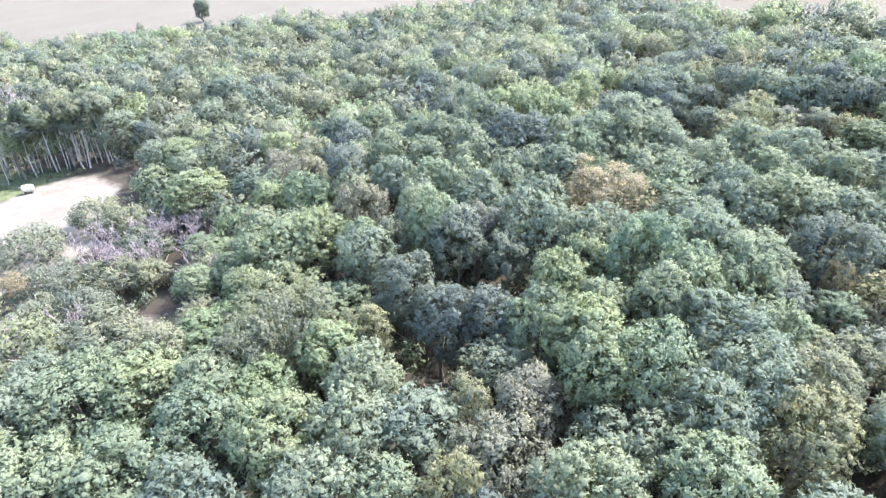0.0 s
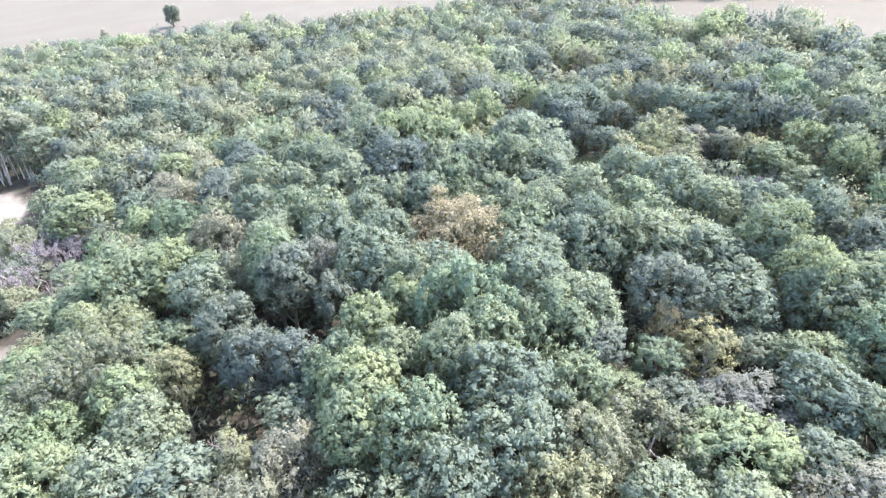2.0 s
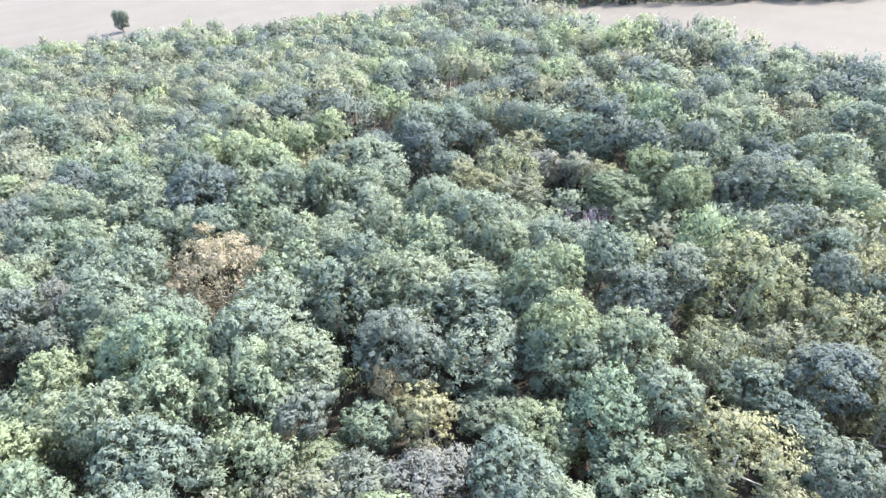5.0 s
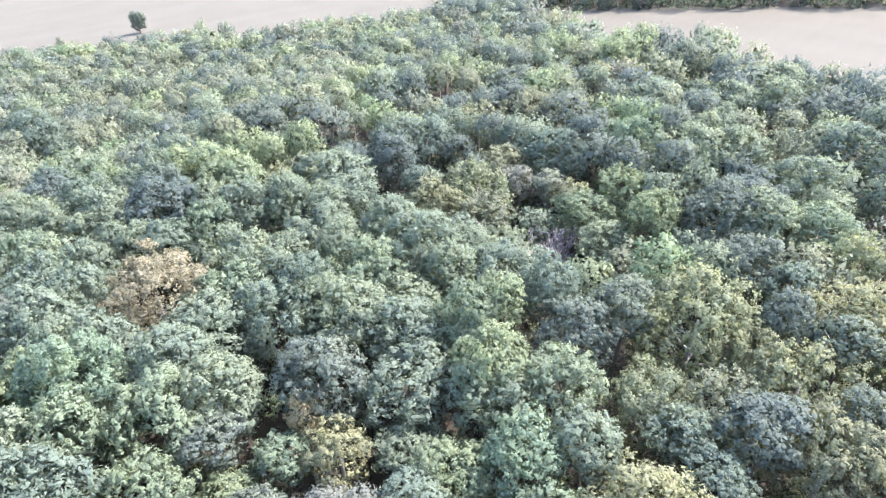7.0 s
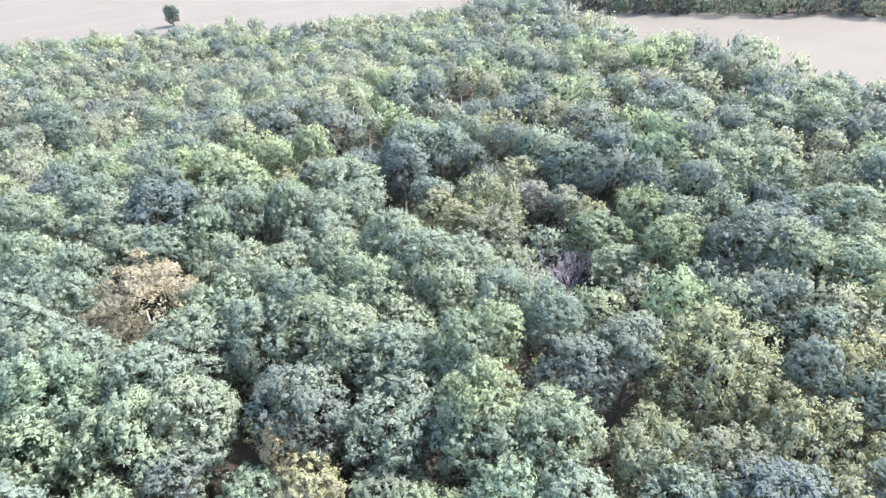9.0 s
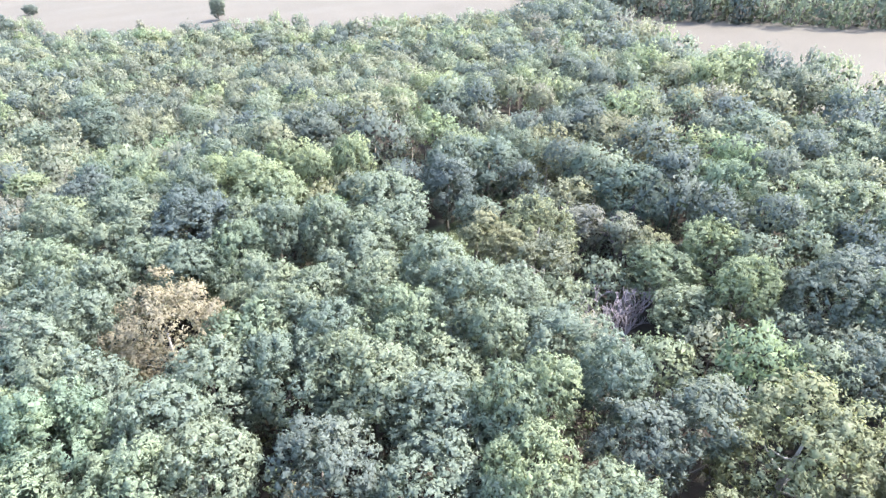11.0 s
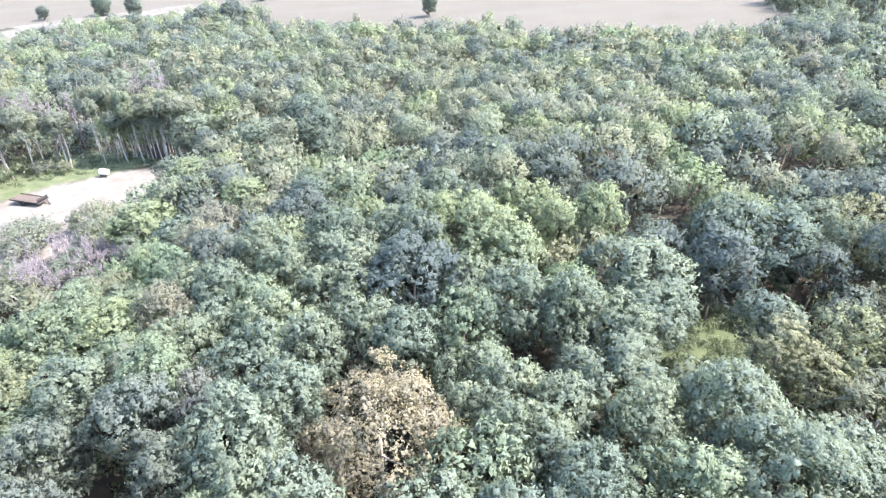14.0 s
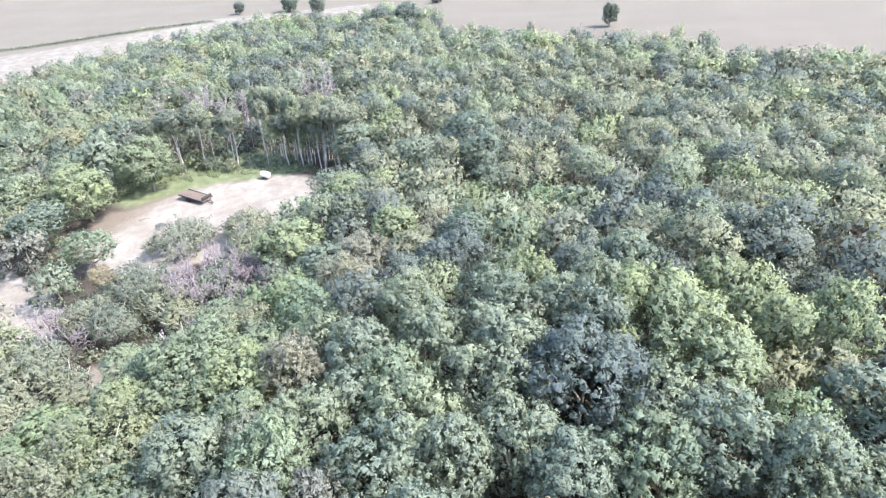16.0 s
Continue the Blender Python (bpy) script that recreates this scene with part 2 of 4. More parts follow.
EDGE_HEIGHTS = [(-83, 91, 3.0), (-5, 138, 7.2), (-67, 107, 8.3), (-86, 154, 7.0), (-37, 145, 4.8), (65, 129, 10.4), (-42, 118, 6.3), (-62, 108, 7.9),
    (-130, 160, 5.0), (-100, 175, 5.0), (-75, 180, 5.0), (-40, 185, 5.0), (-20, 188, 5.0), (10, 205, 6.0), (40, 210, 7.0), (-185, 60, 5.0),
    (-190, 100, 5.0), (-195, 140, 5.0), (-120, 60, 7.0), (-110, 90, 8.0), (-130, 120, 7.0), (-165, 185, 6.0), (60, 150, 8.0), (85, 125, 9.0),
    (100, 80, 9.0), (-95, 50, 8.0), (-75, 62, 7.5), (0, 170, 6.5)]
HEIGHTS = np.array(NEAR_HEIGHTS + MIDDLE_HEIGHTS + EDGE_HEIGHTS)


def canopy(x, y):
    """How high the leaves stand over the ground there."""
    w = 1 / ((HEIGHTS[:, 0] - x) ** 2 + (HEIGHTS[:, 1] - y) ** 2 + 4) ** 1.6
    return float((w * HEIGHTS[:, 2]).sum() / w.sum())


GAPS = [(2.3, 37.9, 0.5), (14.1, 41.6, 0.4), (-11, 70.8, 0.5), (30.2, 87, 1.0), (26.4, 44, 0.7), (40, 40, 0.7), (-3.3, 38.4, 0.5), (27, 78, 1.8), (26, 73.5, 1.5),
        (5.9, 71.6, 0.4), (22.5, 92.5, 0.7), (61, 84, 0.7), (61, 69.7, 0.7), (15.6, 65.5, 0.4), (30, 82, 1.2), (17.6, 63, 0.4), (-12.2, 67, 0.5),
        (-2.5, 102.5, 0.6), (-11.8, 45.5, 0.5), (62.6, 53.6, 0.5), (-31, 45, 2.0), (-35, 49, 1.6)]


def clear_of_gaps(x, y, r):
    """Shift a tree so that its crown leaves the gaps between the trees open."""
    for gx, gy, open_by in GAPS:
        d, want = math.hypot(x - gx, y - gy), open_by + 0.72 * r
        if d < want:
            x, y = gx + (x - gx) * want / max(d, 0.1), gy + (y - gy) * want / max(d, 0.1)
    return x, y


def axis(low, high, step, far):
    a, s = [low], step
    while a[0] > -far:
        s *= 1.25
        a.insert(0, a[0] - s)
    b = list(np.arange(low + step, high, step))
    s = step
    while (b[-1] < far):
        s *= 1.25
        b.append(b[-1] + s)
    return np.array(a + b)


def mesh_from(name, verts, faces, materials, slots=None, smooth=False, tint=None, soft=None):
    """A mesh from whole arrays of corners and triangles or quads."""
    me = bpy.data.meshes.new(name)
    k = faces.shape[1]
    me.vertices.add(len(verts)), me.loops.add(faces.size), me.polygons.add(len(faces))
    me.vertices.foreach_set("co", np.ascontiguousarray(verts, np.float32).ravel())
    me.loops.foreach_set("vertex_index", np.ascontiguousarray(faces, np.int32).ravel())
    me.polygons.foreach_set("loop_start", np.arange(0, faces.size, k, dtype=np.int32))
    if smooth:
        me.polygons.foreach_set("use_smooth", np.ones(len(faces), bool))
    for mat in materials:
        me.materials.append(mat)
    if slots is not None:
        me.polygons.foreach_set("material_index", np.ascontiguousarray(slots, np.int32))
    if tint is not None:
        me.attributes.new("tint", "FLOAT", "POINT").data.foreach_set("value", np.ascontiguousarray(tint, np.float32))
    if soft is not None:
        me.attributes.new("custom_normal", "FLOAT_VECTOR", "POINT").data.foreach_set("vector", np.ascontiguousarray(soft, np.float32).ravel())
    me.update(calc_edges=True)
    return me


def build_ground():
    xs, ys = axis(-276, 130, 2.0, 2400), axis(-10, 240, 2.0, 2400)
    gx, gy = np.meshgrid(xs, ys)
    gz = land(gx, gy)
    nx, ny = len(xs), len(ys)
    i = np.arange(nx * ny).reshape(ny, nx)
    faces = np.stack([i[:-1, :-1], i[:-1, 1:], i[1:, 1:], i[1:, :-1]], -1).reshape(-1, 4)
    me = mesh_from("ground", np.stack([gx, gy, gz], -1).reshape(-1, 3), faces, [ground_material()], smooth=True)
    x, y = gx.ravel(), gy.ravel()
    soft = lambda d, w: np.clip(0.5 + d / w, 0, 1)
    forest = np.maximum(soft(inside(FOREST_EDGE, x, y), 5), soft(inside(FAR_WOODS_EDGE, x, y) - 4, 5))
    forest = np.maximum(forest, soft(inside(RED_GAP, x, y), 3))
    sand = np.maximum.reduce([soft(inside(CLEARING, x, y) - 1.5, 5), soft(inside(LOWER_CLEARING, x, y), 4), soft(inside(BARE_EDGE, x, y), 4)])
    # grass: the rim of the clearing behind the trailer, the glade, the strip along the western field and its shaded
    # ditch
    rim = soft(inside([(-64, 86), (-67, 80), (-72, 73), (-74, 66), (-74, 58), (-84, 56), (-92, 74), (-78, 88)], x, y), 4)
    sand = sand * (1 - 0.9 * rim)
    # the ditch's shade is painted on level ground as a band of dark litter colour
    shaded_ditch = soft(3.5 - np.abs((x + 252) * 0.96 + (y - 100) * -0.05 + 6 * np.sin(y * 0.03)), 4) * ((y > 20) & (y < 150))
    strip = soft(inside([(-186, 30), (-186, 95), (-200, 150), (-168, 192), (-215, 215), (-250, 150), (-246, 100), (-254, 30)], x, y), 10)
    forest = np.maximum(forest * (1 - np.maximum(rim, soft(inside(GLADE, x, y) + 1.5, 3))), 0.8 * shaded_ditch)
    grass = np.maximum.reduce([rim, soft(inside(GLADE, x, y) + 1.5, 3), shaded_ditch])
    sand = np.maximum(sand, 0.5 * strip * (1 - shaded_ditch))
    bare = soft(2.6 - np.hypot(x + 35.2, y - 43.8), 3)
    sand = np.maximum(sand, bare)
    # the trampled, browner west and south of the clearing, and a bare reddish patch under the trees
    dirt = soft(inside([(-88, 42), (-68, 42), (-64, 52), (-70, 60), (-73, 68), (-84, 80), (-92, 60)], x, y), 7)
    dirt = np.maximum(dirt, bare)
    for key, value in (("forest", forest), ("sand", sand), ("grass", grass), ("dirt", dirt)):
        me.attributes.new(key, "FLOAT", "POINT").data.foreach_set("value", value.astype(np.float32))
    tagged(new("ground", me), "hillside of pale stubble, brown leaf litter and bare sand", "ground", kind="structure")


build_ground()


# ---- trees ----
def unit(v):
    return v / np.maximum(np.linalg.norm(v, axis=-1, keepdims=True), 1e-9)


def tetra_cap():
    """Four faces round a rough lump, and their corners."""
    v = [(0, 0, 1)] + [(0.94 * math.cos(k * math.tau / 3), 0.94 * math.sin(k * math.tau / 3), -0.33) for k in range(3)]
    return np.array(v), np.array([(0, 1, 2), (0, 2, 3), (0, 3, 1), (1, 3, 2)])


def octa_cap():
    """Eight faces round a rough lump, and their corners."""
    v = [(0, 0, 1)] + [(math.cos(k * math.tau / 4), math.sin(k * math.tau / 4), 0.1) for k in range(4)] + [(0, 0, -0.6)]
    f = [(0, 1 + k, 1 + (k + 1) % 4) for k in range(4)] + [(5, 1 + (k + 1) % 4, 1 + k) for k in range(4)]
    return np.array(v), np.array(f)


def crown(rng, radius, low, high, boughs, clumps, sprays, spray, bough=0.36, clump=0.42, upright=0.0, cut=1.6, droop=0.0, core=0.54, cap=tetra_cap, calm=0.0):
    """Corners, triangles and soft normals of a crown: leafy sprays in clumps, clumps round boughs, boughs over a dome.
    low and high: the crown's foot and top; clumps: to each bough; spray: the length of one spray of leaves;
    bough: a bough's size in parts of the radius; clump: a clump's size in parts of its bough;
    cut: how far down the dome the boughs go (2: all the way); droop: how far clumps hang down; core: the dense heart of a clump in parts of its size; cap: the heart's shape;
    calm: how far leaves take their bough's lie rather than their own."""
    over = min(1.05 * radius, 0.5 * (high - low))
    mid = high - over
    k = np.arange(boughs) + 0.5
    z = 1 - cut * k / boughs
    a = k * 2.39996 + rng.uniform(0, math.tau)
    flat = np.sqrt(np.maximum(0, 1 - z * z))
    d = unit(np.stack([flat * np.cos(a), flat * np.sin(a), z], 1) + 0.13 * rng.normal(size=(boughs, 3)))
    size = bough * radius * rng.uniform(0.72, 1.25, (boughs, 1))
    shape = np.where(d[:, 2:] > 0, np.array([radius, radius, over]), np.array([radius, radius, mid - low]))
    lopsided = 1 + 0.16 * np.sin(2 * a[:, None] + 1.3) * rng.uniform(0.3, 1.0)
    centre = d * np.maximum(shape - size * np.array([1, 1, 0.9]), 0.2) * rng.uniform(0.84, 1.12, (boughs, 1)) * lopsided + np.array([0, 0, mid])
    centre[:, :2] *= 1 - 0.3 * np.clip(-d[:, 2:], 0, 1)
    n = boughs * clumps
    out, c, s = np.repeat(d, clumps, 0), np.repeat(centre, clumps, 0), np.repeat(size, clumps, 0)
    turn = rng.normal(size=(boughs, 1, 3)) * 0.35
    j = np.arange(clumps) + 0.5
    g = 1 - 1.45 * j / clumps
    w = j * 2.39996
    ball = np.stack([np.sqrt(1 - g * g) * np.cos(w), np.sqrt(1 - g * g) * np.sin(w), g], 1)
    face = unit(d + np.array([0, 0, 0.45]))
    side = unit(np.cross(face, rng.normal(size=(boughs, 3))))
    third = np.cross(face, side)
    e = (ball[None, :, :1] * side[:, None] + ball[None, :, 1:2] * third[:, None] + ball[None, :, 2:] * face[:, None] + turn).reshape(-1, 3)
    e = unit(e + 0.16 * rng.normal(size=(n, 3)))
    heart = c + e * s * rng.uniform(0.58, 1.02, (n, 1)) - np.array([0, 0, droop]) * s * (1 - e[:, 2:]) ** 2
    puff = s * clump * rng.uniform(0.75, 1.3, (n, 1))
    # the dense hearts of the clumps: small uneven lumps
    cv, cf = cap()
    q = len(cv)
    up = unit(e + np.array([0, 0, 0.5]))
    left = unit(np.cross(up, rng.normal(size=(n, 3))))
    fore = np.cross(up, left)
    way = cv[None, :, :1] * left[:, None] + cv[None, :, 1:2] * fore[:, None] + cv[None, :, 2:] * up[:, None]
    lump = heart[:, None] + way * (puff * core)[:, None] * rng.uniform(0.5, 1.25, (n, q, 1))
    lump_soft = unit((1 - 0.5 * calm) * way + (0.3 + 0.4 * calm) * e[:, None] + (0.12 + 0.4 * calm) * out[:, None] + (0.42 - 0.2 * calm) * rng.normal(size=(n, q, 3)))
    lump_faces = (cf[None] + q * np.arange(n)[:, None, None]).reshape(-1, 3)
    m = n * sprays
    out, e, heart, puff = (np.repeat(q, sprays, 0) for q in (out, e, heart, puff))
    f = unit(rng.normal(size=(m, 3)) + 0.9 * e + np.array([0, 0, 0.3]))
    p = heart + f * puff * rng.uniform(0.6, 1.15, (m, 1))
    normal = unit(0.5 * f + 0.4 * e + 0.42 * rng.normal(size=(m, 3)) + np.array([0, 0, 0.15]))
    lie = 0.8 * rng.normal(size=(m, 3)) + 0.6 * f + np.array([0, 0, 0.35 + upright])
    along = unit(lie - (lie * normal).sum(1, keepdims=True) * normal)
    across = np.cross(normal, along)
    long = spray * rng.uniform(0.65, 1.4, (m, 1))
    verts = np.stack([p - along * long * 0.5 + across * long * 0.2, p - along * long * 0.15 - across * long * 0.3, p + along * long * 0.6], 1).reshape(-1, 3)
    soft = np.repeat(unit((0.8 - 0.4 * calm) * f + (0.35 + 0.3 * calm) * e + (0.14 + 0.4 * calm) * out + 0.2 * normal), 3, 0)
    faces = np.arange(3 * m).reshape(-1, 3) + n * q
    return np.concatenate([lump.reshape(-1, 3), verts]), np.concatenate([lump_faces, faces]), np.concatenate([lump_soft.reshape(-1, 3), soft])


def tube(points, radii, sides=6):
    """A tapered limb through the points."""
    points = np.array(points, float)
    ways = unit(np.gradient(points, axis=0))
    verts = []
    for p, w, r in zip(points, ways, radii):
        a = unit(np.cross(w, (0.31, 0.9, 0.3)))
        b = np.cross(w, a)
        verts += [p + r * (a * math.cos(k * math.tau / sides) + b * math.sin(k * math.tau / sides)) for k in range(sides)]
    faces = []
    for i in range(len(points) - 1):
        for k in range(sides):
            m = (k + 1) % sides
            q = [i * sides + k, i * sides + m, (i + 1) * sides + m, (i + 1) * sides + k]
            faces += [(q[0], q[1], q[2]), (q[0], q[2], q[3])]
    faces += [(len(verts) - sides, len(verts) - sides + k, len(verts) - sides + k + 1) for k in range(1, sides - 1)]
    return np.array(verts), np.array(faces)


def joined(*pieces):
    vs, fs, k = [], [], 0
    for v, f in pieces:
        vs.append(v), fs.append(np.asarray(f) + k)
        k += len(v)
    return np.concatenate(vs), np.concatenate(fs)


def trunk_line(rng, high, lean=0.05):
    a = rng.uniform(0, math.tau)
    t = np.linspace(0, 1, 6)
    return np.stack([high * lean * t * math.cos(a) + 0.12 * np.sin(t * 5 + a), high * lean * t * math.sin(a) + 0.12 * np.sin(t * 4), -0.3 + t * (high + 0.3)], 1)


KINDS = {
    # height of the top and foot of the crown, for a crown of 3.3 m radius
    "oak": dict(name="oak_tree", high=12.0, low=0.8, bark=BARK, look="oak with clumped blue-green leaves in full summer crown", spray=0.29),
    "light": dict(name="oak_tree", high=11.5, low=0.8, bark=BARK, look="oak with fresh yellowish green leaves and rounded crown", spray=0.30),
    "blue": dict(name="oak_tree", high=11.8, low=0.6, bark=BARK, look="oak with dark bluish green leaves and shaded crown", spray=0.29),
    "birch": dict(name="birch_tree", high=9.5, low=0.2, bark=PALE_BARK, look="birch with drooping olive green foliage and pale bark", spray=0.27),
    "yellow": dict(name="birch_tree", high=9.5, low=0.9, bark=PALE_BARK, look="birch with yellowing olive foliage and pale bark", spray=0.27),
    "rusty": dict(name="oak_tree", high=11.5, low=2.6, bark=PALE_BARK, look="withering oak with rusty orange brown leaves", spray=0.24),
    "grey": dict(name="oak_tree", high=9.8, low=0.8, bark=BARK, look="oak with dull greyish brown dry foliage", spray=0.27),
    "shrub": dict(name="shrub", high=4.6, low=0.2, bark=PALE_BARK, look="leafy green shrub with several pale stems", spray=0.26),
    "pole": dict(name="birch_tree", high=12.0, low=8.6, bark=SILVER_BARK, look="slender pale-stemmed tree with a high thin crown", spray=0.32),
    "hedge": dict(name="field_tree", high=7.2, low=-0.5, bark=BARK, look="bushy dark green tree standing alone in stubble", spray=0.32),
}
MADE = {}


def part(name, verts, faces, material, parent, label="", soft=None):
    ob = new(name, mesh_from(name, verts, faces, [material], smooth=False, soft=soft))
    ob.parent = parent
    return tagged(ob, label)


SIZES = (2.5, 3.4, 4.6)


def pattern_tree(kind, variant, fine, size):
    """One tree of a kind, built at the origin to be copied. size: the radius of its crown; fine: near the camera's way."""
    k = KINDS[kind]
    rng = np.random.default_rng(sum(map(ord, kind)) * 7 + variant * 131 + int(size * 10))
    root = new(k["name"])
    leaf = LEAF[{"shrub": "young", "pole": "young", "hedge": "blue"}.get(kind, kind)]
    line = trunk_line(rng, k["high"] * (0.84 if kind == "pole" else 0.66))
    stout = {"shrub": 0.07, "pole": 0.12}.get(kind, 0.2)
    part("trunk", *tube(line, np.linspace(stout * 1.3, stout * 0.35, 6), 7), k["bark"], root)
    if kind == "shrub":
        for i in range(5):
            a = i * math.tau / 5 + rng.uniform(-0.4, 0.4)
            p = [(0.25 * math.cos(a) + 2.2 * s * math.cos(a), 0.25 * math.sin(a) + 2.2 * s * math.sin(a), -0.2 + 4.2 * s ** 0.8) for s in (0, 0.3, 0.65, 1.0)]
            part("stem", *tube(p, (0.08, 0.065, 0.05, 0.025), 5), k["bark"], root)
    for i in range(0 if kind == "shrub" else 4):
        a, foot = i * math.tau / 4 + rng.uniform(-0.5, 0.5), line[2 + i % 3]
        reach, rise = size * rng.uniform(0.35, 0.55), k["high"] * rng.uniform(0.1, 0.2)
        way = np.array([math.cos(a), math.sin(a), 0])
        p = [foot + way * reach * s + np.array([0, 0, rise * s ** 1.4]) for s in (0, 0.35, 0.7, 1.0)]
        part("limb", *tube(p, np.array([0.1, 0.075, 0.05, 0.02]) * stout / 0.2, 5), k["bark"], root)
    drooping = kind in ("birch", "yellow")
    foot = k["low"] if kind == "hedge" else max(k["low"], k["high"] - 2.7 * size)
    step = SIZES.index(size)
    boughs, bough = ((24, 0.35), (30, 0.32), (42, 0.27))[step]
    if kind == "hedge":
        boughs, bough = 44, 0.4
    clumps, sprays, leaf_size = ((15, 18, 20)[step], 20 if kind == "rusty" else 16, k["spray"] * 0.72) if fine else ((11, 13, 14)[step], 10, k["spray"] * 1.05)
    v, f, soft = crown(rng, size, foot, k["high"], boughs, clumps, sprays, leaf_size, bough * (0.93 if drooping else 1), 0.33 if fine else 0.4,
                       upright=-0.8 if drooping else 0.0, droop=0.5 if drooping else 0.0, cut=1.72 if kind == "hedge" else 1.6, core={"rusty": 0.4, "grey": 0.46, "shrub": 0.35}.get(kind, 0.5 if drooping else 0.58 if fine else 0.64), cap=octa_cap if fine else tetra_cap, calm=0.3 if fine else 0.6)
    part("crown", v, f, leaf, root, soft=soft)
    return root


def plant(kind, x, y, radius, top, rng, fine):
    """Stand a tree on the ground with its crown's radius and its height."""
    size = min(SIZES, key=lambda q: abs(q - radius))
    key = (kind, int(rng.integers(2)), fine, size)
    k = KINDS[kind]
    wide, high = radius / size, top / k["high"] * rng.uniform(0.96, 1.04)
    m = pose(x, y, float(land(x, y)), 0, 0, rng.uniform(0, 360))
    m = m @ Matrix.Diagonal((wide, wide * rng.uniform(0.92, 1.08), high, 1))
    if key not in MADE:
        MADE[key] = ob = pattern_tree(kind, key[1], fine, size)
        tagged(ob, k["look"], "shrub" if kind == "shrub" else "tree", "woodland trees" if kind != "shrub" else "shrubs of the clearing")
        ob.matrix_basis = m
        return ob
    pattern = MADE[key]
    kept = pattern.matrix_basis.copy()
    pattern.matrix_basis = Matrix.Identity(4)
    ob = copy_thing(pattern, m)
    pattern.matrix_basis = kept
    return ob


OAKS_A = [
    (4.7, 18.9, 2.8, 10.9), (-18.0, 19.9, 3.0, 9.4), (-10.4, 20.2, 3.1, 9.9), (12.1, 23.4, 2.7, 11.6), (-9.1, 24.1, 3.1, 9.9),
    (15.4, 26.2, 3.0, 11.5), (9.3, 26.9, 2.8, 12.3), (-9.1, 28.7, 2.6, 9.9), (-34.4, 28.8, 3.1, 8.2), (15.6, 30.8, 3.4, 11.9),
    (37.7, 32.4, 3.2, 8.2), (12.0, 33.0, 2.1, 12.8), (18.7, 37.6, 3.6, 12.1), (43.6, 37.9, 2.9, 9.3), (47.2, 38.5, 2.2, 9.6),
    (12.8, 39.3, 3.7, 13.6), (21.9, 40.2, 3.2, 11.3), (40.8, 41.2, 2.9, 9.4), (18.0, 41.7, 3.3, 13.0), (8.1, 43.3, 2.4, 12.7),
    (-10.7, 43.6, 2.5, 10.6), (46.1, 43.6, 2.9, 10.0), (35.2, 43.6, 3.5, 8.5),
]
OAKS_B = [
    (4.5, 45.4, 3.3, 12.7), (-66.8, 45.6, 3.3, 7.4), (10.7, 45.9, 3.1, 12.6), (-4.6, 46.0, 2.6, 12.8), (-78.7, 46.3, 3.7, 8.6),
    (17.6, 47.2, 3.4, 12.0), (34.1, 48.4, 3.3, 10.1), (-57.2, 48.8, 2.8, 6.1), (38.9, 48.9, 2.6, 11.6), (22.8, 49.4, 3.6, 11.6),
    (29.3, 49.6, 3.4, 10.6), (6.2, 49.9, 2.3, 12.4), (-100.8, 50.0, 4.1, 9.5), (-6.6, 50.1, 2.7, 12.2), (26.1, 50.6, 2.2, 11.4),
    (-0.6, 51.0, 3.3, 12.7), (45.1, 53.2, 2.7, 10.9), (24.1, 53.6, 2.7, 11.2), (2.2, 54.7, 2.6, 12.5), (-2.0, 54.8, 3.9, 12.4),
    (20.1, 55.0, 2.7, 11.4), (29.3, 56.0, 3.8, 11.2), (36.5, 56.3, 2.4, 10.7), (-5.3, 56.5, 2.4, 12.2),
]
OAKS_C = [
    (-9.4, 56.6, 2.5, 12.4), (41.1, 57.2, 3.9, 10.2), (15.7, 57.6, 3.7, 11.7), (-19.0, 57.7, 2.9, 10.3), (3.7, 58.5, 3.1, 12.8),
    (7.9, 58.9, 2.5, 12.4), (20.1, 59.0, 2.2, 10.8), (33.5, 60.2, 3.9, 11.4), (-104.0, 60.4, 3.9, 8.9), (25.1, 60.6, 2.6, 10.8),
    (-7.1, 61.3, 2.5, 13.1), (-2.0, 62.8, 4.5, 13.6), (-10.9, 62.8, 2.3, 13.1), (29.8, 63.8, 3.0, 11.7), (22.1, 64.1, 4.5, 10.4),
    (-93.9, 64.2, 3.8, 8.9), (70.1, 64.2, 3.2, 10.5), (-27.0, 64.5, 3.3, 8.2), (65.1, 64.7, 3.2, 10.8), (36.5, 65.0, 3.2, 8.4),
    (51.7, 66.6, 3.1, 6.9), (-147.4, 67.6, 3.6, 8.2), (12.8, 67.6, 3.5, 12.5), (-6.7, 67.8, 3.1, 12.8),
]
OAKS_D = [
    (17.2, 68.2, 2.7, 12.0), (20.6, 69.1, 3.1, 11.1), (-2.1, 71.0, 2.5, 12.9), (24.4, 72.9, 3.3, 10.2), (72.1, 73.2, 4.0, 10.5),
    (-0.9, 73.7, 2.1, 13.1), (19.9, 76.8, 4.8, 11.7), (-1.6, 79.7, 2.5, 12.8), (67.3, 81.2, 3.9, 10.8), (61.9, 81.6, 4.6, 11.3),
    (79.5, 83.3, 4.5, 10.4), (55.4, 84.4, 3.6, 11.7), (-105.2, 84.7, 4.0, 9.3), (-58.8, 90.3, 3.8, 8.7), (-96.8, 92.8, 3.3, 7.5),
    (71.6, 99.0, 4.5, 10.5), (61.1, 101.9, 4.5, 10.6), (79.9, 105.6, 4.5, 10.5), (-136.3, 160.1, 2.9, 6.5), (-99.5, 167.3, 3.0, 6.7),
]
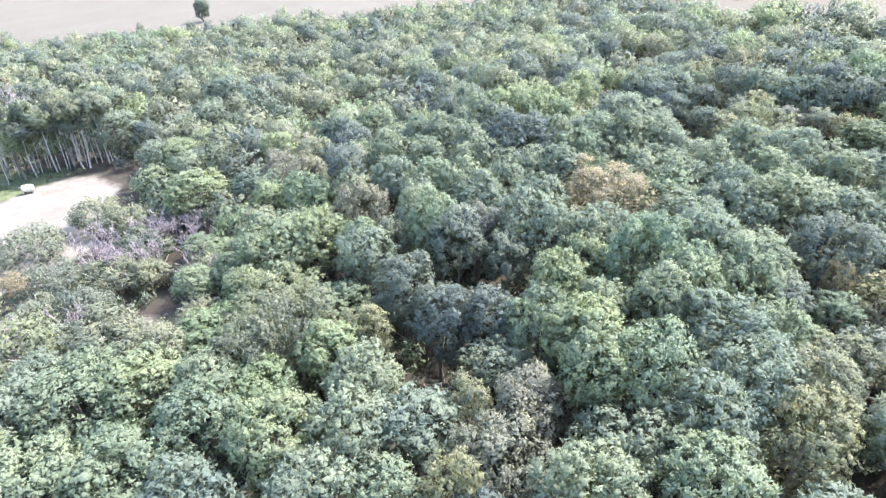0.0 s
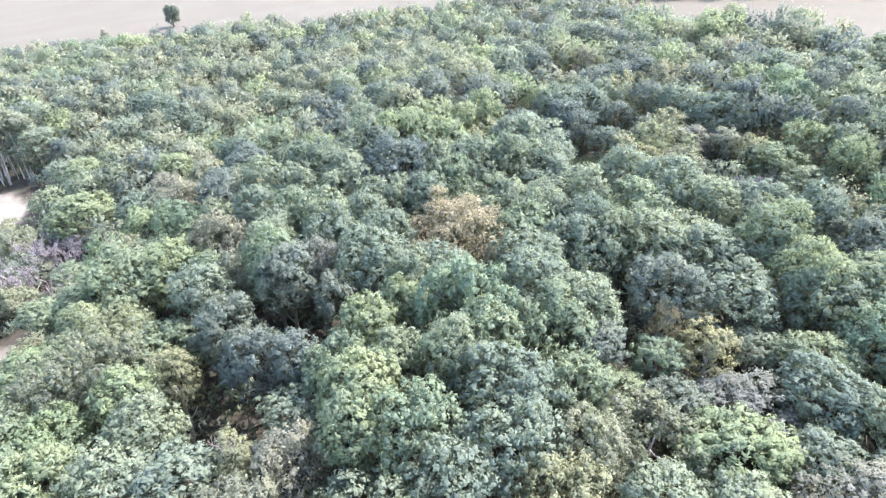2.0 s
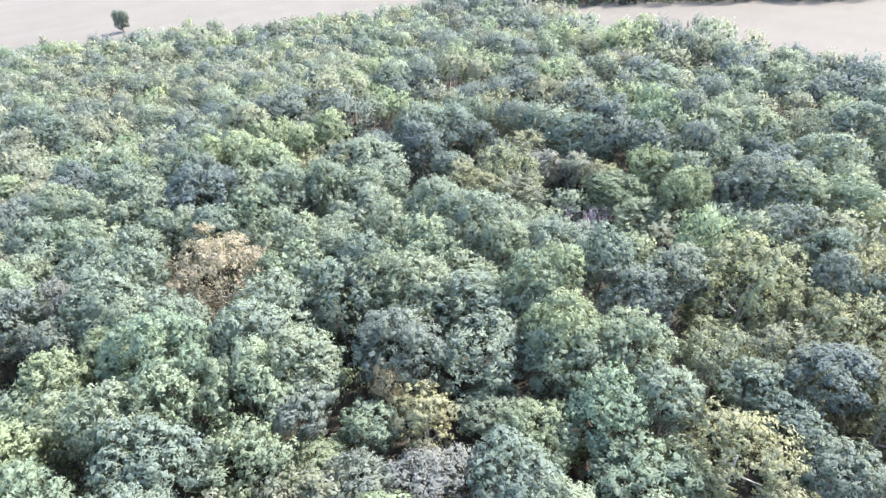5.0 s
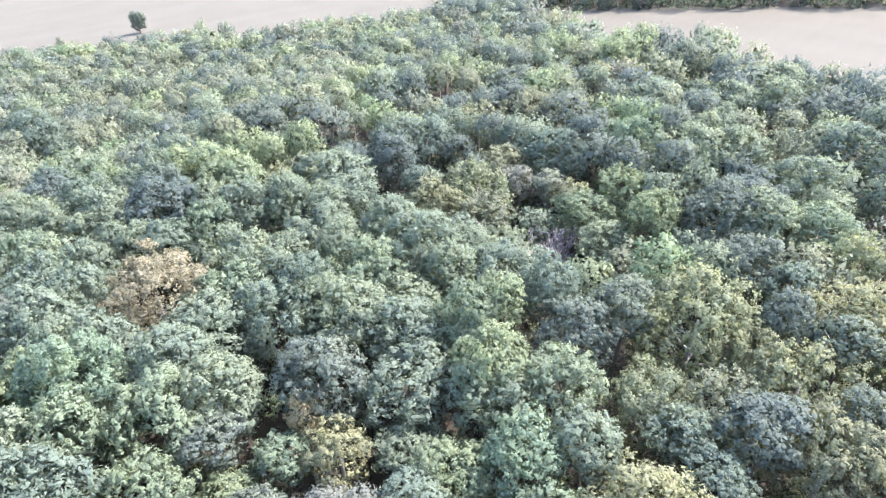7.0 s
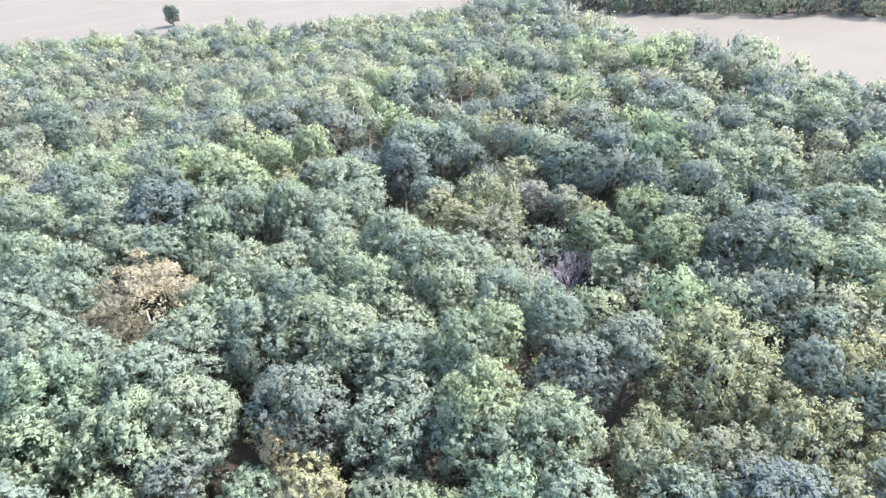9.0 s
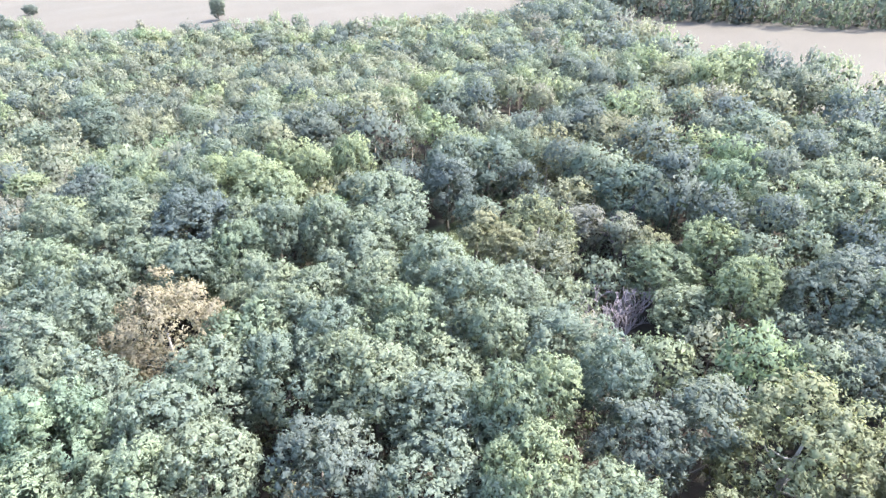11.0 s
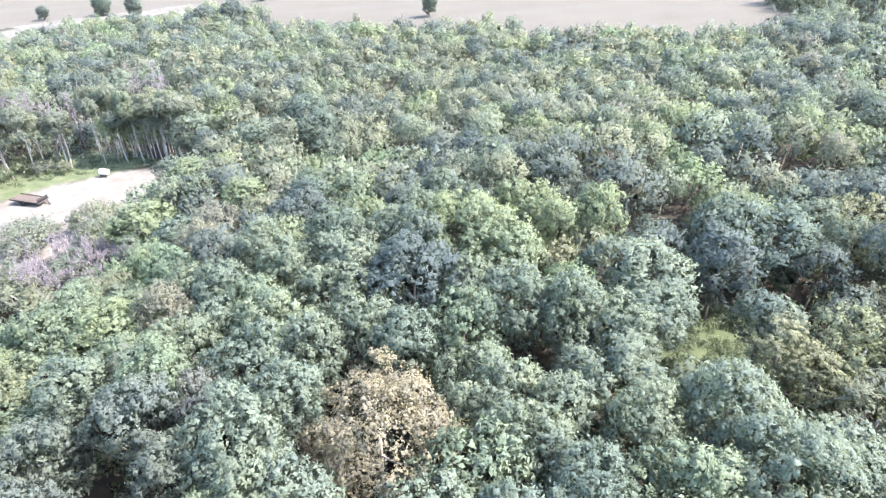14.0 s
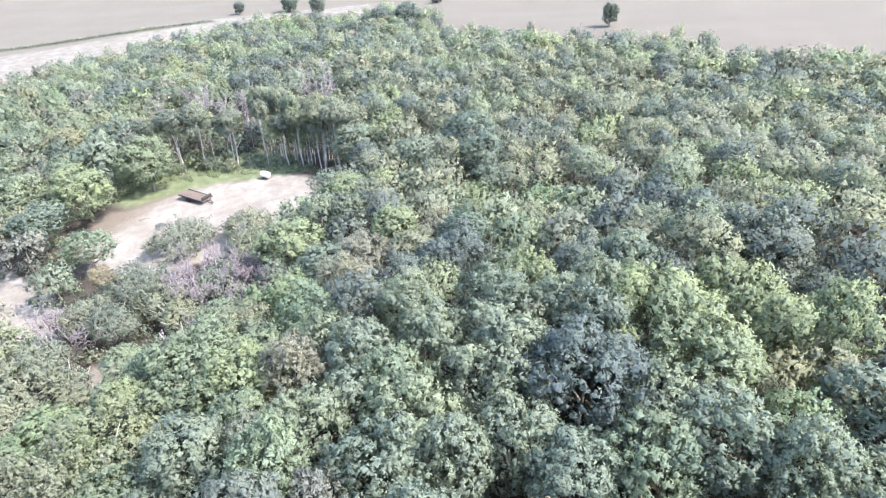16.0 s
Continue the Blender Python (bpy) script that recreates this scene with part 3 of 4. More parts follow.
LIGHT_OAKS_A = [
    (11.0, 19.0, 2.9, 11.1), (-23.3, 21.5, 3.7, 8.8), (-28.6, 21.8, 3.7, 8.5), (-14.1, 24.2, 3.0, 9.9), (-19.5, 25.8, 3.3, 9.7),
    (30.3, 28.2, 3.5, 8.7), (-30.6, 29.0, 3.7, 8.4), (6.0, 29.8, 2.5, 12.6), (-25.7, 30.2, 3.1, 8.5), (5.2, 37.4, 2.2, 12.4),
    (41.1, 44.4, 3.0, 11.1), (-20.9, 48.2, 4.1, 9.5), (-16.1, 49.6, 3.4, 10.1), (41.3, 50.5, 2.2, 11.6), (-73.5, 53.0, 3.8, 8.5),
    (10.2, 62.7, 3.7, 12.4), (-78.2, 63.7, 3.9, 9.0), (-35.4, 65.0, 3.5, 8.0), (55.7, 67.3, 2.6, 10.1), (49.6, 71.8, 3.3, 7.5),
    (7.4, 72.1, 3.5, 13.9), (-6.8, 72.6, 2.7, 12.3), (-27.2, 74.0, 2.5, 9.2), (54.0, 74.1, 3.0, 10.1),
]
LIGHT_OAKS_B = [
    (3.4, 74.7, 4.5, 13.9), (-42.5, 77.9, 3.5, 8.0), (7.1, 81.4, 3.9, 12.8), (13.7, 82.9, 2.8, 13.0), (-69.3, 88.0, 3.2, 7.2),
]
BLUE_OAKS_A = [
    (0.0, 35.4, 2.2, 9.8), (-3.5, 37.0, 2.7, 9.8), (22.6, 37.2, 2.3, 9.2), (-6.8, 38.8, 2.6, 10.6), (58.4, 39.9, 2.5, 9.7),
    (-2.7, 43.3, 2.4, 12.9), (27.0, 43.6, 3.2, 11.1), (47.2, 48.6, 2.8, 10.5), (62.7, 50.0, 1.9, 10.5), (51.0, 51.0, 2.4, 10.6),
    (62.1, 57.8, 2.8, 10.5), (4.2, 65.3, 4.7, 13.0), (61.9, 67.4, 3.8, 11.0), (65.3, 70.0, 3.4, 10.9), (1.1, 70.3, 3.2, 13.3),
    (-17.1, 71.6, 2.1, 10.5), (-17.4, 75.0, 2.8, 10.3), (-4.7, 76.8, 2.7, 12.5), (-19.5, 77.1, 2.4, 9.9), (28.5, 77.8, 2.4, 8.9),
    (25.8, 83.6, 3.3, 10.9), (47.0, 85.6, 4.2, 9.9), (51.1, 87.8, 3.4, 10.8), (24.8, 88.6, 3.6, 11.0),
]
BLUE_OAKS_B = [
    (6.7, 88.6, 3.5, 13.4), (3.5, 89.5, 2.5, 13.3), (29.0, 90.4, 4.5, 10.5), (-38.9, 99.8, 3.6, 8.3), (-44.3, 103.1, 4.2, 9.7),
    (40.0, 105.0, 3.5, 10.6), (40.8, 112.3, 4.5, 10.6), (-83.4, 121.7, 3.8, 8.7), (70.8, 121.9, 4.8, 11.5), (-44.3, 163.4, 3.1, 7.0),
]
BIRCHES = [
    (18.3, 23.4, 2.9, 10.8), (-1.8, 26.1, 1.7, 9.9), (20.6, 26.9, 2.2, 10.3), (25.1, 29.3, 3.7, 8.9), (-18.5, 32.7, 2.7, 10.7),
    (-9.5, 34.4, 1.8, 10.0), (-27.1, 34.9, 2.8, 8.1), (-15.3, 35.0, 3.8, 10.7), (-39.3, 35.8, 3.3, 7.4), (-32.7, 37.2, 3.3, 7.6),
    (61.9, 38.9, 3.1, 9.9), (-17.8, 39.9, 4.2, 9.8), (56.2, 42.5, 3.0, 9.5), (52.4, 43.6, 3.0, 9.0), (62.1, 44.3, 3.6, 10.1),
    (-23.5, 53.0, 2.9, 8.4), (38.4, 71.6, 3.5, 7.6), (31.9, 74.6, 2.5, 8.8), (37.2, 77.0, 4.2, 9.2), (34.6, 73.4, 2.4, 7.6), (73.2, 81.7, 4.1, 10.5),
    (39.5, 84.2, 3.3, 8.6), (36.0, 96.8, 3.7, 10.5),
]
YELLOW_BIRCHES = [
    (-2.7, 19.8, 1.8, 10.3), (31.2, 37.8, 2.2, 7.9), (56.9, 51.1, 4.6, 10.9), (67.7, 51.8, 3.5, 10.3), (70.9, 59.1, 2.5, 10.4),
    (43.8, 99.7, 4.4, 10.8),
]
RUSTY_OAKS = [
    (28.4, 39.8, 1.2, 8.6), (-48.6, 47.9, 1.3, 5.4), (11.6, 50.9, 3.4, 13.0),
]
GREY_OAKS = [
    (2.1, 25.6, 2.3, 10.7), (-12.5, 52.6, 2.8, 11.2), (-21.0, 63.0, 2.7, 10.4), (-24.9, 67.7, 3.0, 8.9), (46.0, 78.0, 2.3, 7.7),
    (41.9, 79.5, 2.2, 7.8),
]
SHRUBS = [
    (-44.5, 44.7, 2.8, 3.8), (-46.7, 50.9, 3.7, 3.8), (-40.1, 51.6, 3.5, 3.8), (-39.7, 57.5, 3.3, 3.8), (-54.8, 59.4, 4.1, 3.8),
    (-44.8, 64.9, 3.4, 3.8), (-50.3, 66.9, 3.4, 3.8), (-40.6, 46.2, 2.6, 3.8), (-36.0, 51.2, 2.3, 3.6), (-38.6, 39.2, 2.6, 4.4),
    (-33.0, 40.2, 2.0, 4.0), (-28.6, 49.4, 2.4, 5.0),
]
DEAD_TREES = [
    (-3.7, 31.1, 1.2, 5.7), (-41.4, 41.5, 2.4, 5.7), (-29.4, 48.0, 2.4, 5.7), (-91.9, 51.6, 3.6, 5.7), (-37.2, 54.0, 2.9, 5.7),
    (-32.6, 57.6, 3.2, 5.7), (-29.0, 65.2, 2.6, 5.7), (46.8, 66.4, 1.3, 5.6), (-96.3, 75.7, 3.6, 5.7), (-101.9, 81.2, 5.1, 5.7),
    (-81.6, 78.5, 4.8, 5.4), (46.0, 82.3, 2.4, 5.7), (-94.2, 106.0, 4.7, 5.7),
]

NAMED = [("oak", OAKS_A + OAKS_B + OAKS_C + OAKS_D),
         ("light", LIGHT_OAKS_A + LIGHT_OAKS_B),
         ("blue", BLUE_OAKS_A + BLUE_OAKS_B),
         ("birch", BIRCHES),
         ("yellow", YELLOW_BIRCHES),
         ("rusty", RUSTY_OAKS),
         ("grey", GREY_OAKS),
         ("shrub", SHRUBS)]
rng = np.random.default_rng(5)
taken = []
for kind, places in NAMED:
    for x, y, r, top in places:
        x, y = clear_of_gaps(x, y, r)
        bx, by, br, _ = max(RUSTY_OAKS, key=lambda q: q[2])
        d, want = math.hypot(x - bx, y - by), 0.88 * (1.5 * br + r)
        if kind != "rusty" and d < want:
            x, y = bx + (x - bx) * want / d, by + (y - by) * want / d
        plant(kind, x, y, r * (1.5 if kind == "rusty" and r > 2 else 1.14), top + (0.4 if kind == "rusty" and r > 2 else 0.0), rng, kind == "rusty" or (y < 75 and x > -25))
        taken.append((x, y, r * (1.5 if kind == "rusty" else 0.95)))
for x, y, r, top in DEAD_TREES:
    taken.append((x, y, 2.6))
# the stand of slender stems behind the clearing, and trees out in the fields
for i in range(20):
    u = i / 19
    x, y = -87 + 28 * u + rng.normal(0, 0.9), 66 + 24 * u + 5 * math.sin(math.pi * u) + rng.normal(0, 1.3)
    plant(str(rng.choice(["pole", "pole", "pole", "light"])), x, y, rng.uniform(1.6, 2.7), rng.uniform(8.5, 11.5), rng, False)
    if i % 2 and x < -74:
        plant("shrub", x + rng.normal(0.5, 1.0), y + rng.normal(-1.2, 0.8), rng.uniform(1.2, 2.0), rng.uniform(1.6, 3.2), rng, False)
    taken.append((x, y, 1.0))
for i in range(30):
    x = -80 + 20 * rng.random()
    y = 84.0 + 0.26 * (x + 80) + 5 * rng.random() ** 1.5
    plant("pole", x, y, rng.uniform(1.2, 1.8), rng.uniform(10.0, 12.5), rng, False)
    taken.append((x, y, 0.8))
for x, y, r, top in [(-92, 214.5, 2.6, 7.4), (-230, 179, 3.8, 8.0), (-214, 183, 3.6, 8.0), (-248, 164, 2.4, 5.5), (-187, 226, 3.0, 4.0)]:
    plant("hedge", x, y, r, top, rng, False)


for x, y, r, top in [(-149, 178, 4.6, 9.0), (-156, 171, 4.0, 8.0), (-163, 178, 3.4, 7.0)]:
    plant("blue", x, y, r, top, rng, False)
    taken.append((x, y, r))


# ---- dead trees: bare branching wood ----
def bare_branches(rng, start, way, length, thick, level, out, mark=0):
    n = 4
    p, line = np.array(start, float), [np.array(start, float)]
    for i in range(n):
        way = unit(way + rng.normal(0, 0.13, 3) + np.array([0, 0, 0.04]))
        p = p + way * length / n
        line.append(p.copy())
    mark = mark if level > 1 else len(out)
    out.append((mark, line, np.linspace(thick, thick * 0.35, n + 1)))
    if level < 3:
        for i in range((5, 4, 3)[level]):
            s = rng.uniform(0.3, 1.0) if level else rng.uniform(0.4, 1.0)
            j = min(n - 1, int(s * n))
            foot = line[j] + (line[j + 1] - line[j]) * (s * n - j)
            side = unit(np.cross(way, rng.normal(size=3)))
            bare_branches(rng, foot, unit(way * 0.9 + side * 0.6 + np.array([0, 0, 0.2])), length * rng.uniform(0.42, 0.62), thick * 0.42, level + 1, out, mark)


def dead_tree(x, y, radius, high, rng, stems=1, thin=0.024):
    root = new("dead_tree")
    root.matrix_basis = pose(x, y, float(land(x, y)))
    tagged(root, "leafless dead tree with bleached grey branches", "tree", "dead trees at the clearing")
    for stem in range(stems):
        got = []
        lean = rng.normal(0, 0.12 if stems == 1 else 0.3, 3) * np.array([1, 1, 0])
        bare_branches(rng, (rng.normal(0, 0.4 * (stems > 1)), rng.normal(0, 0.4 * (stems > 1)), -0.2), unit(np.array([0, 0, 1]) + lean), high * 0.6, 0.075 + 0.006 * high, 0, got)
        for mark in sorted({g[0] for g in got}):
            pieces, k = [], 0
            for _, line, radii in (g for g in got if g[0] == mark):
                pieces.append(tube(line, np.maximum(radii, thin), 5 if mark == 0 else 3))
            part("trunk" if mark == 0 else "branch", *joined(*pieces), DEAD_WOOD, root)


for x, y, r, top in DEAD_TREES:
    far = y > 70 and x < -70
    dead_tree(x, y, r, 11.5 if far else 6.4 if x > 40 else 5.5, rng, 1 if far else 6 if x > 40 else 3, 0.036 if far else 0.026)
for x, y in [(-41, 53), (-42, 56), (-38, 56), (-46, 57.5), (-37.5, 59.5), (-35, 60.5), (-34.5, 63), (-40, 62), (-44, 59.5), (-31, 52), (-45, 41.5), (-30, 68)]:
    dead_tree(x, y, 2.0, rng.uniform(4.2, 5.6), rng, 4, 0.026)
for x, y in [(-81, 99), (-91, 103), (-90, 76), (-85, 82), (-88, 86), (-83.5, 84.5)]:
    dead_tree(x, y, 3.0, rng.uniform(10.5, 12.5), rng, 1, 0.036)


# ---- the rest of the woodland ----
def scatter(poly, low, high, gap, rng, tries, low_growth=False):
    """Places in a patch no nearer to each other than their gap."""
    cell, got, grid = 3.0, [], {}
    for x, y, r in taken:
        grid.setdefault((int(x // cell), int(y // cell)), []).append((x, y, r))
    xs, ys = rng.uniform(low[0], high[0], tries), rng.uniform(low[1], high[1], tries)
    ok = inside(poly, xs, ys) > 1.0
    ok &= inside(CLEARING, xs, ys) < (-0.6 if low_growth else -4.0)
    ok &= inside(LOWER_CLEARING, xs, ys) < -0.5
    ok &= inside(GLADE, xs, ys) < -1.0
    ok &= inside(RED_GAP, xs, ys) < 0
    ok &= inside(BARE_EDGE, xs, ys) < 0
    ok &= inside(THICKET, xs, ys) < -1.5
    ok &= inside(STAND, xs, ys) < 0
    if not low_growth:
        ok &= inside(SCRUB, xs, ys) < 0
    for x, y in zip(xs[ok], ys[ok]):
        r = gap(x, y) * rng.uniform(0.62, 1.4)
        if not low_growth and clear_of_gaps(x, y, r) != (x, y):
            continue
        i, j = int(x // cell), int(y // cell)
        near = (q for a in range(i - 2, i + 3) for b in range(j - 2, j + 3) for q in grid.get((a, b), ()))
        if all(math.hypot(x - q[0], y - q[1]) > (r + q[2]) * (0.58 if low_growth else 0.68) for q in near):
            got.append((x, y, r))
            grid.setdefault((i, j), []).append((x, y, r))
    return got


def youth(x, y):
    """How much of the wood is young growth there: the slope in the middle distance."""
    a = math.exp(-(((x + 35) / 50) ** 2 + ((y - 130) / 42) ** 2))
    return min(1.0, 1.3 * a)


def gap(x, y):
    return 3.3 - 0.4 * youth(x, y)


rng = np.random.default_rng(11)
fill = scatter(FOREST_EDGE, (-206, -14), (125, 235), gap, rng, 66000)
for x, y, r in [f for f in fill if 10 < f[1] < 56 and -40 < f[0] < 72]:
    if x > 46 and y < 60:
        kind = str(rng.choice(["birch", "oak", "blue", "yellow"]))
    elif x < -3 and y < 42:
        kind = str(rng.choice(["light", "light", "light", "oak", "oak", "birch"]))
    elif x < -10:
        kind = str(rng.choice(["birch", "light", "light", "light", "oak", "oak"]))
    else:
        kind = str(rng.choice(["oak", "oak", "oak", "oak", "light", "light", "blue", "grey"]))
    plant(kind, x, y, r * 1.08, canopy(x, y) + rng.uniform(-0.8, 1.4), rng, y < 48)
rest = [f for f in fill if not (10 < f[1] < 56 and -40 < f[0] < 72)]
for i in range(46):
    a, b = [(q, w) for q, w in zip(FOREST_EDGE[:17], FOREST_EDGE[1:18])][i % 17]
    u, off = rng.uniform(0, 1), rng.uniform(0.5, 6.0)
    n = unit(np.array([a[1] - b[1], b[0] - a[0]], float))
    rest.append((a[0] + (b[0] - a[0]) * u + n[0] * off, a[1] + (b[1] - a[1]) * u + n[1] * off, rng.uniform(1.0, 2.2)))
beyond = scatter(FAR_WOODS_EDGE, (0, 178), (300, 300), lambda x, y: 3.4, rng, 9000)

def woods(name, places, rng, label, tall, edge, bush=False, only=None):
    """Trees too many to count, in one mesh."""
    kinds = list(LEAF_FAR)
    pool = {}
    vs, fs, softs, slots, tints, count = [], [], [], [], [], 0
    for x, y, r in places:
        far = np.searchsorted((78, 125), math.hypot(x - 30, y - 20)) if y > 12 else 2
        rim = bool(edge(x, y) < 8)
        young = youth(x, y)
        patch = noise.noise(Vector((x / 16, y / 16, 3.0))) + rng.normal(0, 0.22)
        if rng.random() < young:
            kind = "young" if patch > -0.25 else "oak" if patch > -0.4 else "blue"
            kind = str(rng.choice(["light", "oak", "blue"])) if rng.random() < 0.16 else kind
        else:
            kind = "light" if patch > 0.3 else "young" if patch > 0.15 else "oak" if patch > -0.22 else "blue"
            if kind in ("light", "young", "oak") and x > 5 and y > 85 and rng.random() < 0.22:
                kind = "blue"
            if x < -45 and y < 70:
                kind = str(rng.choice(["oak", "light", "light", "birch", "oak", "grey"]))
            # mostly dark leaf kinds here: the far wood's shaded face put into colour
            if y > 195 and x > 0:
                kind = str(rng.choice(["blue", "blue", "oak"]))
            elif rng.random() < 0.1:
                kind = str(rng.choice(["grey", "birch", "birch"]))
        kind = only or kind
        key = (kind, int(rng.integers(4)), int(far), rim)
        if key not in pool:
            g = np.random.default_rng(key[1] * 17 + sum(map(ord, kind)))
            if bush:
                pool[key] = crown(g, 1.0, 0.0, 1.6, 7, 5, 8, 0.15, 0.46, 0.46)
            else:
                boughs, clumps, sprays, spray = ((15, 12, 9, 0.085), (13, 9, 7, 0.115), (10, 6, 6, 0.16))[far]
                pool[key] = crown(g, 1.0, 0.0, 2.0, int(boughs * (1.5 if rim else 1)), clumps, sprays, spray, (0.38, 0.4, 0.43)[far], (0.37, 0.42, 0.48)[far],
                                  upright=0.2, cut=1.8 if rim else 1.25, core=0.56, calm=1.0)
        v, f, soft = pool[key]
        high = tall(x, y) * rng.uniform(0.84, 1.16)
        r *= 1.0 if bush else 1.15
        a = rng.uniform(0, math.tau)
        c, s = math.cos(a), math.sin(a)
        up = max(r * rng.uniform(0.9, 1.15), 0.58 * high if edge(x, y) < 6 else 0)
        q = np.stack([r * (v[:, 0] * c - v[:, 1] * s), r * (v[:, 0] * s + v[:, 1] * c), np.maximum(0, high + up * (v[:, 2] - v[:, 2].max()))], 1)
        q += np.array([x, y, float(land(x, y))])
        vs.append(q), fs.append(f + count)
        softs.append(np.stack([soft[:, 0] * c - soft[:, 1] * s, soft[:, 0] * s + soft[:, 1] * c, soft[:, 2]], 1))
        slots.append(np.full(len(f), kinds.index(kind))), tints.append(np.full(len(v), float(np.clip(0.5 + 0.5 * patch + rng.normal(0, 0.15), 0, 1))))
        count += len(v)
        if not bush:
            foot = np.array([x, y, float(land(x, y)) - 0.2])
            t, tf = tube([foot, foot + np.array([0.1, 0.1, high * 0.6])], [0.14, 0.07], 3)
            vs.append(t), fs.append(tf + count), softs.append(unit((t - t.mean(0)) * np.array([1, 1, 0.01])))
            slots.append(np.full(len(tf), len(kinds) + int(rng.random() < 0.15))), tints.append(np.zeros(len(t)))
            count += len(t)
    materials = [LEAF_FAR[k] for k in kinds] + [BARK, PALE_BARK]
    me = mesh_from(name, np.concatenate(vs), np.concatenate(fs), materials, np.concatenate(slots), False, np.concatenate(tints), np.concatenate(softs))
    tagged(new(name, me), label, "woodland", kind="stuff")


woods("woodland", rest, rng, "dense mixed woodland canopy of oaks, birches and young growth", lambda x, y: canopy(x, y) + 1.0,
      lambda x, y: inside(FOREST_EDGE, x, y))
woods("far_woodland", beyond, rng, "wood edge beyond the stubble field, its shaded face in darker leaf colour", lambda x, y: 10.0, lambda x, y: inside(FAR_WOODS_EDGE, x, y))
taken = []
under = scatter(FOREST_EDGE, (-100, 18), (80, 105), lambda x, y: 2.6, rng, 3600, True)
woods("undergrowth", [(x, y, r * 0.75) for x, y, r in under], rng, "low leafy undergrowth between the trunks", lambda x, y: 0.42 * canopy(x, y), lambda x, y: 9, bush=True)


def herbs(poly, n, rng, keep=lambda x, y: True):
    """Places for low herbs in a patch."""
    p = np.array(poly, float)
    x, y = rng.uniform(p[:, 0].min(), p[:, 0].max(), n), rng.uniform(p[:, 1].min(), p[:, 1].max(), n)
    return [(a, b, rng.uniform(0.35, 1.0)) for a, b, d in zip(x, y, inside(poly, x, y)) if d > 0 and keep(a, b)]
woods("glade_herbs", herbs(GLADE, 280, rng), rng, "lush green low herbs and bramble in the glade", lambda x, y: 0.9, lambda x, y: 9, bush=True, only="light")
BACK_RIM = [(-62, 86), (-66, 83), (-74, 76), (-79, 66), (-80, 57), (-86, 56), (-92, 74), (-78, 89)]
woods("rough_grass", herbs(BACK_RIM, 500, rng), rng, "rough green grass and weeds behind the sandy clearing", lambda x, y: 0.7, lambda x, y: 9, bush=True, only="light")
# scrub added along the painted band, to darken the shaded strip further
ditch_line = [(-252 + (0.05 * (y - 100) - 6 * math.sin(y * 0.03)) / 0.96 + rng.normal(0, 0.5), y, rng.uniform(0.9, 1.6)) for y in np.arange(24, 146, 1.1)]
woods("ditch_scrub", ditch_line, rng, "low olive grey scrub added along a shaded field ditch", lambda x, y: 0.9, lambda x, y: 9, bush=True)
# ---- things left in the clearing ----
def block(cx, cy, cz, sx, sy, sz, edge=0.02):
    """A box with bevelled edges, as corners and triangles."""
    bm = bmesh.new()
    bmesh.ops.create_cube(bm, size=1, matrix=Matrix.Translation((cx, cy, cz)) @ Matrix.Diagonal((sx, sy, sz, 1)))
    bmesh.ops.bevel(bm, geom=bm.edges[:], offset=edge, segments=1, affect="EDGES")
    bmesh.ops.triangulate(bm, faces=bm.faces[:])
    bm.verts.index_update()
    v, f = np.array([q.co for q in bm.verts]), np.array([[q.index for q in p.verts] for p in bm.faces])
    bm.free()
    return v, f


def wheel_shape(cx, cy, cz, r, wide, inner):
    """A tyre or rim that turns about x."""
    ring, n = [(inner, -wide), (r * 0.93, -wide), (r, -wide * 0.6), (r, wide * 0.6), (r * 0.93, wide), (inner, wide)], 18
    v = np.array([(cx + w, cy + q * math.cos(k * math.tau / n), cz + q * math.sin(k * math.tau / n)) for k in range(n) for q, w in ring])
    f = []
    for k in range(n):
        for i in range(6):
            a, b, c, d = k * 6 + i, k * 6 + (i + 1) % 6, ((k + 1) % n) * 6 + (i + 1) % 6, ((k + 1) % n) * 6 + i
            f += [(a, b, c), (a, c, d)]
    return v, np.array(f)


RUST = plain("rusty_boards", (0.058, 0.042, 0.036), (0.115, 0.086, 0.074), 2.5, 0.85)
IRON = plain("dark_iron", (0.016, 0.015, 0.016), (0.05, 0.045, 0.045), 6.0, 0.7, 0.3)
RUBBER = plain("worn_rubber", (0.015, 0.015, 0.016), (0.04, 0.04, 0.04), 8.0, 0.9)
WHITE = plain("white_paint", (0.55, 0.55, 0.54), (0.78, 0.78, 0.77), 3.0, 0.5)
LOG = bark("log_bark", (0.06, 0.045, 0.035), (0.17, 0.125, 0.1), 12.0)


